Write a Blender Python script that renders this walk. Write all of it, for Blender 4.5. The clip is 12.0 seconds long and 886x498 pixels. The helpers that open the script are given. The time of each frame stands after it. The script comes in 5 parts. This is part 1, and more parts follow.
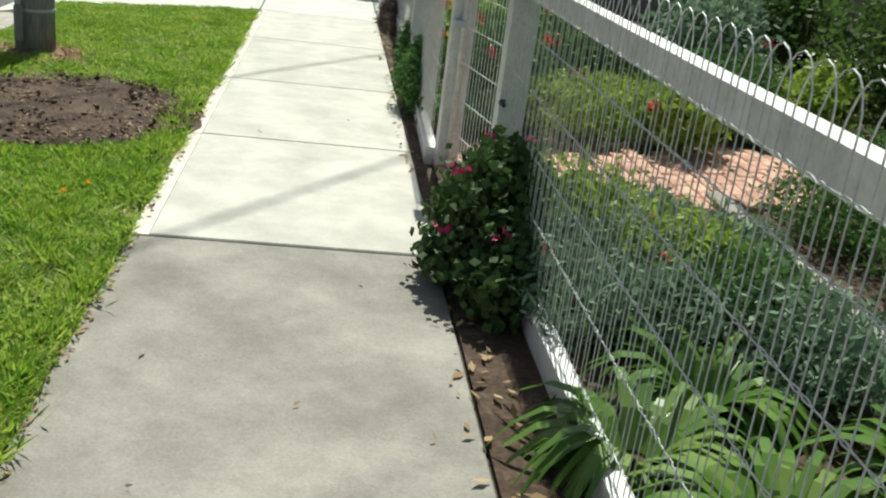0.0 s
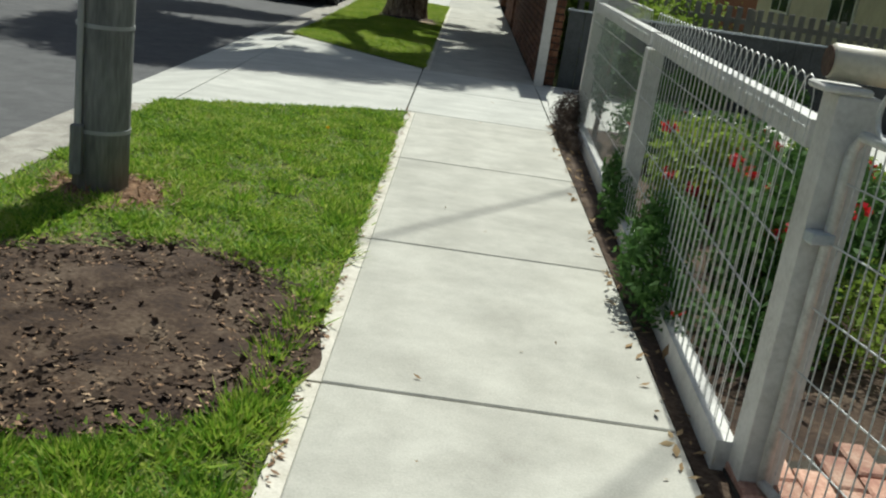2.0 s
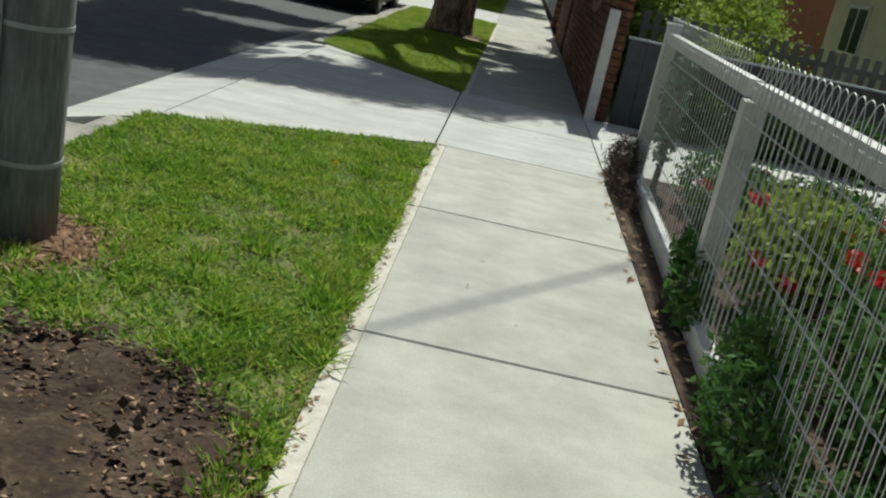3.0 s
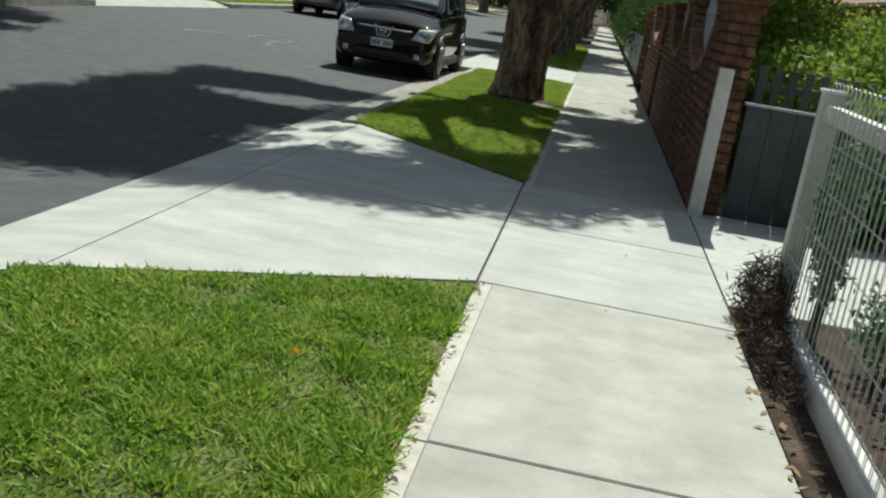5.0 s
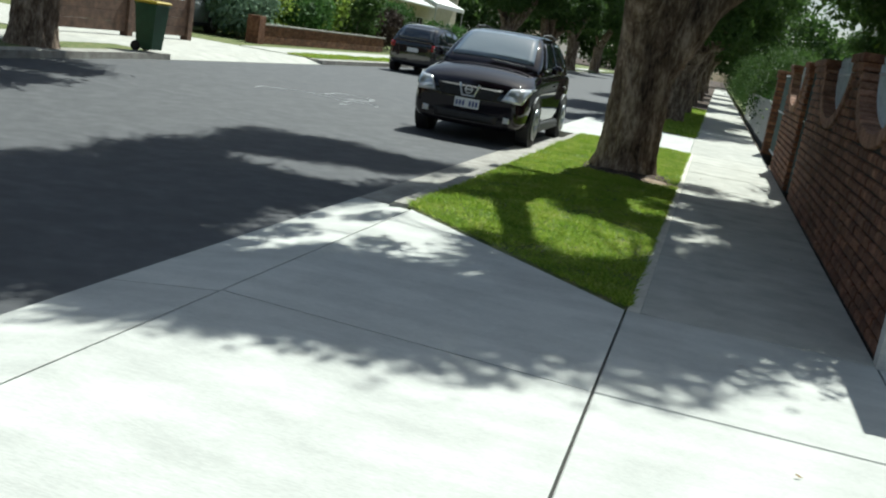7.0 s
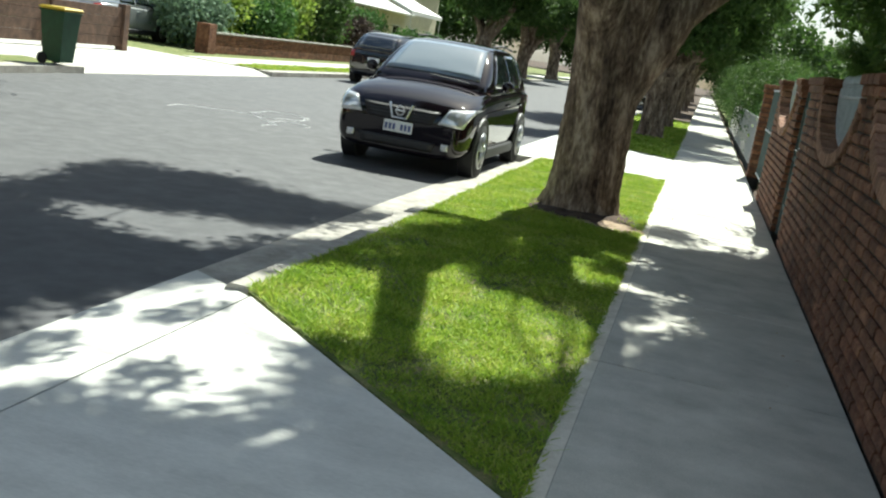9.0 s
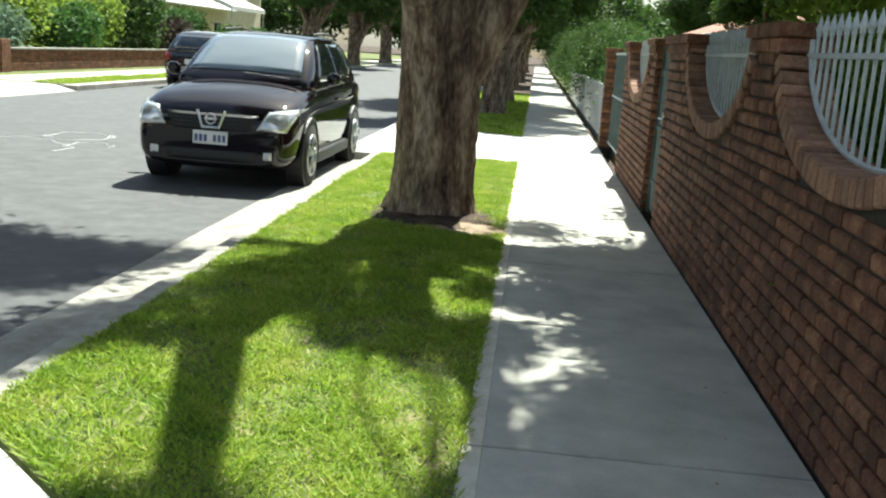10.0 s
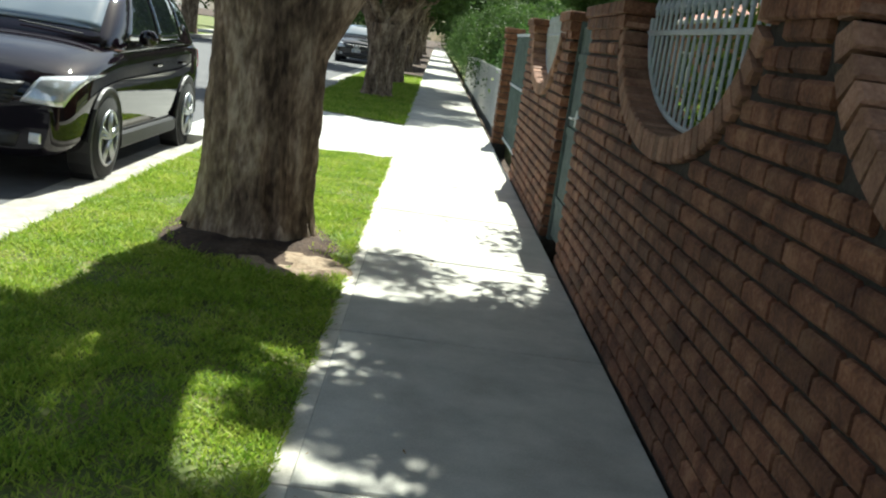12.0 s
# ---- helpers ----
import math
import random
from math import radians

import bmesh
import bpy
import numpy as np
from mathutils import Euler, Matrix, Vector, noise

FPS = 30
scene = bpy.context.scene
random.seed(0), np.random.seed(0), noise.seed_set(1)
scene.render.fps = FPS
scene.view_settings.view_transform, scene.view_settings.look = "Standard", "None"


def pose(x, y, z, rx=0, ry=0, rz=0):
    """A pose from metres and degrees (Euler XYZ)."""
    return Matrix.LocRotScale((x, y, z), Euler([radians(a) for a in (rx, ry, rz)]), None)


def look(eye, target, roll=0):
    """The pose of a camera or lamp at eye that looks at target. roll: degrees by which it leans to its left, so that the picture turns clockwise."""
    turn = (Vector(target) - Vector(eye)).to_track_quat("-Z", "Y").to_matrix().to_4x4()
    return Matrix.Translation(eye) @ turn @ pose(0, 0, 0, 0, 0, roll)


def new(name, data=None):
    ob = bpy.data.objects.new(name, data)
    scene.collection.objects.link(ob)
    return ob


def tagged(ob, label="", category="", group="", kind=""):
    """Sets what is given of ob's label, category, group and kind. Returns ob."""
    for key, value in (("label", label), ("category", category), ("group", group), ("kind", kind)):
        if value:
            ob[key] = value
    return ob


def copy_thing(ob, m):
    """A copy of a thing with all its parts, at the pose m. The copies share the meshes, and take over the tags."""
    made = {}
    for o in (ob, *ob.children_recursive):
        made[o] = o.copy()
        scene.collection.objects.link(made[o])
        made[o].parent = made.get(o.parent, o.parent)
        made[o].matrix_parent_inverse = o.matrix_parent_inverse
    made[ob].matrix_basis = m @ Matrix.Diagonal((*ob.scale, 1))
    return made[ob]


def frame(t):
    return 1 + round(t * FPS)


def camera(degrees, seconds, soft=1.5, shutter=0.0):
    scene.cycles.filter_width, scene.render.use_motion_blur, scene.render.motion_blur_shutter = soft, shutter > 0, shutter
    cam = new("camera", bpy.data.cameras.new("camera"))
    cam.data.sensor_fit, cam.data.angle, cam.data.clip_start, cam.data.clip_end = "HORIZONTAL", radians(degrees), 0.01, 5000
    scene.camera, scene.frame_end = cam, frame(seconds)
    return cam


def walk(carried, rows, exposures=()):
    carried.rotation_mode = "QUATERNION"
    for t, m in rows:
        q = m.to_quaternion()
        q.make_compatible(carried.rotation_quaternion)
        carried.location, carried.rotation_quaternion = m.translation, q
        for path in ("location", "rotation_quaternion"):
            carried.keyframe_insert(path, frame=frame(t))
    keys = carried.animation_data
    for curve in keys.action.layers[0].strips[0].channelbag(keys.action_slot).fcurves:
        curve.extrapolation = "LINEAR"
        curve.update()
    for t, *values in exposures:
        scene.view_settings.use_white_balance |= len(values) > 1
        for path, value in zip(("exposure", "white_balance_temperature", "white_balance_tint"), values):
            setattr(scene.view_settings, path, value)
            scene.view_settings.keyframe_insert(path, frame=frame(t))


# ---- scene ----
cam = camera(49.0, 12.0, soft=2.2)
PATH = [
    (0, (0.776, -5.561, 1.547), (1.048, -3.704, 0.856), 7.4),
    (0.5, (0.651, -4.743, 1.498), (0.831, -2.865, 0.835), 10.7),
    (1, (0.591, -4.047, 1.403), (0.76, -2.168, 0.738), 8.1),
    (1.5, (0.389, -3.485, 1.537), (0.44, -1.586, 0.911), 12.0),
    (2, (0.398, -2.83, 1.525), (0.424, -0.923, 0.923), 8.4),
    (2.5, (0.421, -2.172, 1.511), (0.425, -0.264, 0.912), 8.7),
    (3, (0.396, -1.501, 1.476), (0.355, 0.41, 0.888), 12.2),
    (5, (0.395, 1.086, 1.442), (0.161, 3.006, 0.931), 9.2),
    (5.5, (0.326, 1.683, 1.411), (0.045, 3.599, 0.908), 11.6),
    (6, (0.319, 2.326, 1.403), (0.027, 4.23, 0.862), 6.8),
    (6.5, (0.298, 2.914, 1.468), (-0.104, 4.776, 0.859), 14.9),
    (7, (0.231, 3.582, 1.369), (-0.235, 5.479, 0.938), 9.5),
    (9, (0.334, 5.947, 1.529), (-0.114, 7.852, 1.116), 9.4),
    (9.5, (0.257, 6.612, 1.541), (-0.186, 8.525, 1.162), 7.2),
    (10, (0.166, 7.44, 1.529), (0.008, 9.392, 1.123), 4.1),
    (10.5, (0.178, 8.132, 1.489), (0.13, 10.087, 1.07), 6.4),
    (11, (0.263, 8.777, 1.434), (0.35, 10.711, 0.93), 6.1),
    (11.5, (0.364, 9.441, 1.429), (0.458, 11.389, 0.984), 11.0),
    (12, (0.364, 10.056, 1.432), (0.432, 12.01, 1.012), 8.1),
]

EXPOSURES = [(0.0, 0.60, 6350, 0), (0.5, 0.15, 6350, 0), (1.0, 0.05, 6350, 1), (1.5, -0.15, 6300, 1), (2.0, 0.15, 6250, 1), (2.5, -0.05, 6250, 1), (5.0, 0.15, 6200, -1), (5.5, 0.25, 6200, -1), (6.0, 0.15, 6100, 0), (6.5, 0.0, 6100, 0), (7.0, 0.60, 5900, -1), (9.0, 1.35, 6250, -2), (9.5, 1.45, 6250, -2), (10.5, 1.75, 6350, -2), (11.0, 1.9, 6300, -3), (11.5, 1.7, 6300, -3), (12.0, 1.4, 6200, -1)]
walk(cam, [(t, look(eye, target, roll)) for t, eye, target, roll in PATH], EXPOSURES)

# ---- world and sun ----
TO_SUN = Vector((0.15, 1.0, 1.39)).normalized()
world = bpy.data.worlds.new("sky")
scene.world = world
world.use_nodes = True
wn = world.node_tree
sky = wn.nodes.new("ShaderNodeTexSky")
sky.sky_type = "NISHITA"
sky.sun_disc = False
sky.sun_elevation = math.asin(TO_SUN.z)
sky.sun_rotation = math.atan2(TO_SUN.x, TO_SUN.y)
sky.dust_density = 2.0
way = wn.nodes.new("ShaderNodeTexCoord")
puffs = wn.nodes.new("ShaderNodeTexNoise")
puffs.inputs["Scale"].default_value, puffs.inputs["Detail"].default_value, puffs.inputs["Roughness"].default_value = 2.6, 7, 0.55
wn.links.new(way.outputs["Generated"], puffs.inputs[0])
cover = wn.nodes.new("ShaderNodeMapRange")
cover.inputs["From Min"].default_value, cover.inputs["From Max"].default_value = 0.48, 0.66
cover.inputs["To Max"].default_value = 0.8
wn.links.new(puffs.outputs[0], cover.inputs[0])
clouds = wn.nodes.new("ShaderNodeMixRGB")
clouds.inputs[2].default_value = (10.0, 10.2, 10.6, 1)
wn.links.new(cover.outputs[0], clouds.inputs[0])
wn.links.new(sky.outputs[0], clouds.inputs[1])
wn.links.new(clouds.outputs[0], wn.nodes["Background"].inputs[0])
wn.nodes["Background"].inputs[1].default_value = 0.05
sun = new("sun", bpy.data.lights.new("sun", "SUN"))
sun.data.energy, sun.data.angle, sun.data.color = 4.6, radians(0.55), (1.0, 0.95, 0.87)
sun.matrix_basis = look(TO_SUN * 50, (0, 0, 0))


# ---- materials ----
def material(name, colours, scale=6.0, rough=0.8, bump=0.2, fine=60.0, metal=0.0, island=0.0, vary=0.0, stain=0.0, spec=0.5, stretch=(1, 1, 1), coat=0.0, coat_ior=1.8):
    """Colours blended by noise at two scales, with relief. island: change of value from piece to piece in a joined mesh; vary: from object to object."""
    m = bpy.data.materials.new(name)
    m.use_nodes = True
    t = m.node_tree
    n, link = t.nodes, t.links.new
    bsdf = n["Principled BSDF"]
    co = n.new("ShaderNodeTexCoord")
    mp = n.new("ShaderNodeMapping")
    mp.inputs["Scale"].default_value = stretch
    geo = n.new("ShaderNodeNewGeometry")
    link(geo.outputs["Position"], mp.inputs[0])
    big = n.new("ShaderNodeTexNoise")
    big.inputs["Scale"].default_value, big.inputs["Detail"].default_value, big.inputs["Roughness"].default_value = scale, 6, 0.6
    link(mp.outputs[0], big.inputs[0])
    small = n.new("ShaderNodeTexNoise")
    small.inputs["Scale"].default_value, small.inputs["Detail"].default_value = fine, 4
    link(mp.outputs[0], small.inputs[0])
    mix = n.new("ShaderNodeMath")
    mix.operation = "MULTIPLY_ADD"
    mix.inputs[1].default_value = 0.35
    link(small.outputs[0], mix.inputs[0])
    sc = n.new("ShaderNodeMath")
    sc.operation = "MULTIPLY_ADD"
    sc.inputs[1].default_value, sc.inputs[2].default_value = 0.65, 0.0
    link(big.outputs[0], sc.inputs[0])
    link(sc.outputs[0], mix.inputs[2])
    ramp = n.new("ShaderNodeValToRGB")
    el = ramp.color_ramp.elements
    while len(el) < len(colours):
        el.new(0.5)
    for i, c in enumerate(colours):
        el[i].position = 0.37 + 0.27 * i / max(1, len(colours) - 1)
        el[i].color = (*c, 1)
    link(mix.outputs[0], ramp.inputs[0])
    out = ramp.outputs[0]
    if stain:
        st = n.new("ShaderNodeTexNoise")
        st.inputs["Scale"].default_value, st.inputs["Detail"].default_value, st.inputs["Roughness"].default_value = 2.0, 8, 0.72
        link(geo.outputs["Position"], st.inputs[0])
        sr = n.new("ShaderNodeMapRange")
        sr.inputs["From Min"].default_value, sr.inputs["From Max"].default_value = 0.42, 0.68
        sr.inputs["To Min"].default_value, sr.inputs["To Max"].default_value = 1.0, 1.0 - stain
        link(st.outputs[0], sr.inputs[0])
        mu = n.new("ShaderNodeMixRGB")
        mu.blend_type, mu.inputs[0].default_value = "MULTIPLY", 1.0
        link(out, mu.inputs[1])
        link(sr.outputs[0], mu.inputs[2])
        out = mu.outputs[0]
    if island or vary:
        hsv = n.new("ShaderNodeHueSaturation")
        mr = n.new("ShaderNodeMapRange")
        amount = island or vary
        mr.inputs["To Min"].default_value, mr.inputs["To Max"].default_value = 1 - amount, 1 + amount
        if island:
            link(geo.outputs["Random Per Island"], mr.inputs[0])
        else:
            info = n.new("ShaderNodeObjectInfo")
            link(info.outputs["Random"], mr.inputs[0])
        link(mr.outputs[0], hsv.inputs["Value"])
        link(out, hsv.inputs["Color"])
        out = hsv.outputs[0]
    link(out, bsdf.inputs["Base Color"])
    bsdf.inputs["Roughness"].default_value = rough
    bsdf.inputs["Metallic"].default_value = metal
    bsdf.inputs["Specular IOR Level"].default_value = spec
    if coat:
        bsdf.inputs["Coat Weight"].default_value, bsdf.inputs["Coat Roughness"].default_value = coat, 0.03
        bsdf.inputs["Coat IOR"].default_value = coat_ior
    if bump:
        bp = n.new("ShaderNodeBump")
        bp.inputs["Strength"].default_value, bp.inputs["Distance"].default_value = bump, 0.02
        link(mix.outputs[0], bp.inputs["Height"])
        link(bp.outputs[0], bsdf.inputs["Normal"])
    return m


def leafy(name, colours, rough=0.68, thin=0.3, spread=0.35):
    """Leaves: colour by piece, some light through them."""
    m = bpy.data.materials.new(name)
    m.use_nodes = True
    n, link = m.node_tree.nodes, m.node_tree.links.new
    bsdf = n["Principled BSDF"]
    geo = n.new("ShaderNodeNewGeometry")
    ramp = n.new("ShaderNodeValToRGB")
    el = ramp.color_ramp.elements
    while len(el) < len(colours):
        el.new(0.5)
    for i, c in enumerate(colours):
        el[i].position, el[i].color = i / max(1, len(colours) - 1), (*c, 1)
    nz = n.new("ShaderNodeTexNoise")
    nz.inputs["Scale"].default_value, nz.inputs["Detail"].default_value = 2.6, 3
    link(geo.outputs["Position"], nz.inputs[0])
    mi = n.new("ShaderNodeMath")
    mi.operation = "MULTIPLY_ADD"
    mi.inputs[1].default_value, mi.inputs[2].default_value = spread, 0.0
    link(geo.outputs["Random Per Island"], mi.inputs[0])
    ad = n.new("ShaderNodeMath")
    ad.operation = "MULTIPLY_ADD"
    ad.inputs[1].default_value = 1.6 * (1 - spread)
    link(nz.outputs[0], ad.inputs[0])
    su = n.new("ShaderNodeMath")
    su.operation = "SUBTRACT"
    su.inputs[1].default_value = 0.3 * (1 - spread)
    link(mi.outputs[0], ad.inputs[2])
    link(ad.outputs[0], su.inputs[0])
    link(su.outputs[0], ramp.inputs[0])
    link(ramp.outputs[0], bsdf.inputs["Base Color"])
    bsdf.inputs["Roughness"].default_value = rough
    bsdf.inputs["Specular IOR Level"].default_value = 0.28
    tr = n.new("ShaderNodeBsdfTranslucent")
    link(ramp.outputs[0], tr.inputs[0])
    ms = n.new("ShaderNodeMixShader")
    ms.inputs[0].default_value = thin
    link(bsdf.outputs[0], ms.inputs[1])
    link(tr.outputs[0], ms.inputs[2])
    link(ms.outputs[0], n["Material Output"].inputs[0])
    return m


CONCRETE = material("path_concrete", [(0.39, 0.38, 0.335), (0.46, 0.45, 0.40), (0.53, 0.52, 0.465)], 3.2, 0.9, 0.22, 110, vary=0.05, stain=0.2)
CONCRETE_OLD = material("weathered_concrete", [(0.20, 0.185, 0.16), (0.26, 0.245, 0.215), (0.33, 0.315, 0.275)], 2.6, 0.95, 0.3, 110, vary=0.05, stain=0.3)
CONCRETE_NEW = material("crossover_concrete", [(0.46, 0.46, 0.425), (0.53, 0.53, 0.49), (0.60, 0.595, 0.55)], 3.0, 0.9, 0.2, 70, vary=0.03, stain=0.15, stretch=(0.5, 1.6, 1))
CONCRETE_EDGE = material("trowelled_edge_concrete", [(0.46, 0.43, 0.36), (0.56, 0.53, 0.46), (0.64, 0.61, 0.54)], 9, 0.85, 0.3, 110, vary=0.05)
KERB = material("kerb_concrete", [(0.26, 0.24, 0.21), (0.36, 0.34, 0.30), (0.46, 0.44, 0.39)], 5, 0.9, 0.4, 90, stain=0.3)
JOINT = material("joint_dirt", [(0.03, 0.027, 0.02), (0.07, 0.06, 0.045)], 20, 1.0, 0.3)
ASPHALT = material("asphalt", [(0.066, 0.067, 0.071), (0.083, 0.084, 0.088), (0.11, 0.11, 0.114)], 5.0, 0.85, 0.5, 220, stain=0.12)
TAIL = material("tail_lens", [(0.25, 0.01, 0.01), (0.3, 0.015, 0.012)], 10, 0.15, 0)
SOIL = material("soil", [(0.022, 0.012, 0.008), (0.055, 0.033, 0.02), (0.115, 0.082, 0.056)], 4, 1.0, 1.0, 45)
MULCH = material("dry_mulch", [(0.07, 0.035, 0.018), (0.17, 0.09, 0.045), (0.30, 0.19, 0.11)], 14, 1.0, 0.9, 90)
CHIP = material("wood_chip", [(0.10, 0.055, 0.03), (0.25, 0.15, 0.085), (0.42, 0.31, 0.20)], 8, 0.9, 0.3, 90, island=0.5)
TURF = material("turf_base", [(0.06, 0.085, 0.02), (0.12, 0.15, 0.04), (0.24, 0.20, 0.10)], 5, 1.0, 0.9, 60)
GRASS = leafy("grass_blades", [(0.045, 0.13, 0.012), (0.16, 0.31, 0.03), (0.36, 0.48, 0.065), (0.60, 0.54, 0.24)], 0.6, 0.45, 0.6)
LAWN = leafy("mown_grass_blades", [(0.09, 0.19, 0.02), (0.22, 0.35, 0.035), (0.38, 0.47, 0.065), (0.56, 0.50, 0.20)], 0.6, 0.42, 0.5)
WHITE = material("white_paint", [(0.52, 0.51, 0.48), (0.63, 0.62, 0.59), (0.71, 0.70, 0.67)], 7, 0.5, 0.12, 60, stain=0.12)
CREAM = material("cream_paint", [(0.52, 0.48, 0.38), (0.64, 0.59, 0.48), (0.70, 0.66, 0.55)], 7, 0.45, 0.12, 60, stain=0.15)
GALV = material("painted_wire", [(0.42, 0.43, 0.42), (0.55, 0.56, 0.55), (0.66, 0.67, 0.66)], 20, 0.4, 0.1, 90)
STEEL = material("grey_painted_steel", [(0.33, 0.37, 0.40), (0.42, 0.46, 0.49), (0.50, 0.54, 0.56)], 8, 0.4, 0.1, 70)
GATE_BLUE = material("blue_grey_painted_gate", [(0.07, 0.095, 0.095), (0.10, 0.13, 0.13), (0.14, 0.17, 0.17)], 6, 0.8, 0.15, 50, spec=0.12)
BRICK = material("red_brown_brick", [(0.085, 0.031, 0.017), (0.165, 0.069, 0.036), (0.26, 0.132, 0.074)], 9, 0.9, 0.6, 70, vary=0.30, stain=0.25)
BRICK_BULK = material("red_brown_brick_bulk", [(0.085, 0.031, 0.017), (0.165, 0.069, 0.036), (0.26, 0.132, 0.074)], 9, 0.9, 0.6, 70, island=0.30, stain=0.25)
COPING = material("coping_brick", [(0.17, 0.085, 0.055), (0.26, 0.14, 0.09), (0.36, 0.21, 0.145)], 9, 0.9, 0.6, 70, vary=0.3)
MORTAR = material("dark_mortar", [(0.028, 0.024, 0.02), (0.055, 0.047, 0.04)], 20, 1.0, 0.5)
PINK_BRICK = material("pink_paving_brick", [(0.34, 0.17, 0.13), (0.46, 0.27, 0.20), (0.58, 0.40, 0.31)], 10, 0.95, 0.4, 80, vary=0.22)
BARK = material("stringy_bark", [(0.045, 0.029, 0.020), (0.19, 0.137, 0.096), (0.44, 0.35, 0.265)], 6.5, 1.0, 1.8, 32, stretch=(1, 1, 0.36))
POLE_WOOD = material("grey_weathered_pole", [(0.12, 0.125, 0.12), (0.19, 0.195, 0.19), (0.27, 0.275, 0.265)], 10, 0.95, 0.5, 60, stretch=(1, 1, 0.15))
PVC = material("grey_conduit", [(0.33, 0.34, 0.34), (0.42, 0.43, 0.43)], 10, 0.5, 0.05)
DARK_FENCE = material("charcoal_fence", [(0.035, 0.040, 0.044), (0.055, 0.062, 0.066), (0.08, 0.088, 0.092)], 5, 0.6, 0.1, 40)
TREE_LEAF = leafy("tree_leaves", [(0.025, 0.055, 0.014), (0.060, 0.11, 0.026), (0.12, 0.19, 0.05)], 0.65, 0.42)
HEDGE_LEAF = leafy("hedge_leaves", [(0.030, 0.072, 0.018), (0.075, 0.16, 0.038), (0.15, 0.27, 0.075)], 0.72, 0.3)
GERANIUM_LEAF = leafy("geranium_leaves", [(0.022, 0.045, 0.014), (0.05, 0.095, 0.028), (0.11, 0.17, 0.05)], 0.72, 0.25)
LIME_LEAF = leafy("yellow_green_leaves", [(0.09, 0.16, 0.025), (0.22, 0.32, 0.05), (0.42, 0.48, 0.10)], 0.6, 0.45)
GREY_LEAF = leafy("grey_green_leaves", [(0.08, 0.13, 0.075), (0.15, 0.23, 0.14), (0.27, 0.36, 0.25)], 0.72, 0.25)
STRAP_LEAF = leafy("strap_leaves", [(0.04, 0.10, 0.02), (0.10, 0.19, 0.035), (0.24, 0.32, 0.085)], 0.3, 0.3)
DRY_LEAF = leafy("dry_twigs", [(0.025, 0.018, 0.014), (0.07, 0.05, 0.04), (0.16, 0.12, 0.085)], 0.8, 0.1)
RED_PETAL = leafy("red_petals", [(0.45, 0.01, 0.02), (0.62, 0.03, 0.03), (0.55, 0.05, 0.10)], 0.5, 0.3)
PINK_PETAL = leafy("magenta_petals", [(0.42, 0.02, 0.10), (0.55, 0.04, 0.16), (0.62, 0.12, 0.22)], 0.5, 0.3)
YELLOW_PETAL = leafy("yellow_petals", [(0.75, 0.42, 0.01), (0.85, 0.55, 0.02)], 0.5, 0.2)
FALLEN = leafy("fallen_leaves", [(0.14, 0.08, 0.04), (0.30, 0.20, 0.10), (0.45, 0.36, 0.20)], 0.8, 0.1)
CAR_PAINT = material("black_plum_car_paint", [(0.006, 0.004, 0.006), (0.008, 0.005, 0.008)], 3, 0.3, 0.0, metal=0.0, coat=1.0, spec=0.0, coat_ior=1.55)
CAR_PAINT_2 = material("dark_blue_car_paint", [(0.008, 0.010, 0.014), (0.011, 0.013, 0.018)], 3, 0.3, 0.0, metal=0.0, coat=1.0, spec=0.0)
CAR_PAINT_3 = material("silver_car_paint", [(0.42, 0.44, 0.46), (0.5, 0.52, 0.54)], 3, 0.3, 0.0, metal=0.6, coat=1.0)
BLACK_PLASTIC = material("black_plastic", [(0.012, 0.012, 0.013), (0.022, 0.022, 0.023)], 20, 0.55, 0.1)
TYRE = material("tyre_rubber", [(0.016, 0.016, 0.016), (0.028, 0.028, 0.027)], 20, 0.85, 0.2)
ALLOY = material("alloy_rim", [(0.45, 0.46, 0.47), (0.55, 0.56, 0.57)], 10, 0.3, 0.0, metal=0.9)
CHROME = material("chrome", [(0.75, 0.76, 0.77), (0.8, 0.81, 0.82)], 10, 0.30, 0.0, metal=1.0)
PLATE = material("plate_white", [(0.72, 0.73, 0.72), (0.8, 0.8, 0.79)], 10, 0.4, 0.0)
PLATE_INK = material("plate_blue_ink", [(0.06, 0.09, 0.22), (0.08, 0.11, 0.26)], 10, 0.5, 0.0)
LAMP = material("headlight_lens", [(0.55, 0.57, 0.58), (0.72, 0.74, 0.75)], 25, 0.08, 0.0, metal=0.5, coat=1.0)
BIN_GREEN = material("dark_green_bin_plastic", [(0.010, 0.050, 0.022), (0.016, 0.075, 0.033)], 8, 0.45, 0.08)
BIN_LID = material("yellow_bin_lid", [(0.42, 0.30, 0.02), (0.52, 0.38, 0.03)], 8, 0.45, 0.08)
RUST = material("brown_rusted_steel", [(0.06, 0.035, 0.025), (0.11, 0.065, 0.045), (0.17, 0.10, 0.065)], 5, 0.85, 0.5, 40, stain=0.3)
ROOF_TILE = material("terracotta_roof", [(0.22, 0.09, 0.06), (0.30, 0.13, 0.085), (0.36, 0.18, 0.12)], 4, 0.9, 0.5, 30)
ROOF_GREY = material("pale_grey_roof", [(0.42, 0.43, 0.43), (0.52, 0.53, 0.53)], 4, 0.7, 0.3, 30)
RENDER_WALL = material("cream_house_wall", [(0.50, 0.44, 0.34), (0.60, 0.54, 0.43)], 3, 0.9, 0.2, 40, stain=0.15)
RED_WALL = material("red_house_brick", [(0.24, 0.11, 0.07), (0.32, 0.16, 0.10)], 12, 0.9, 0.4, 60)
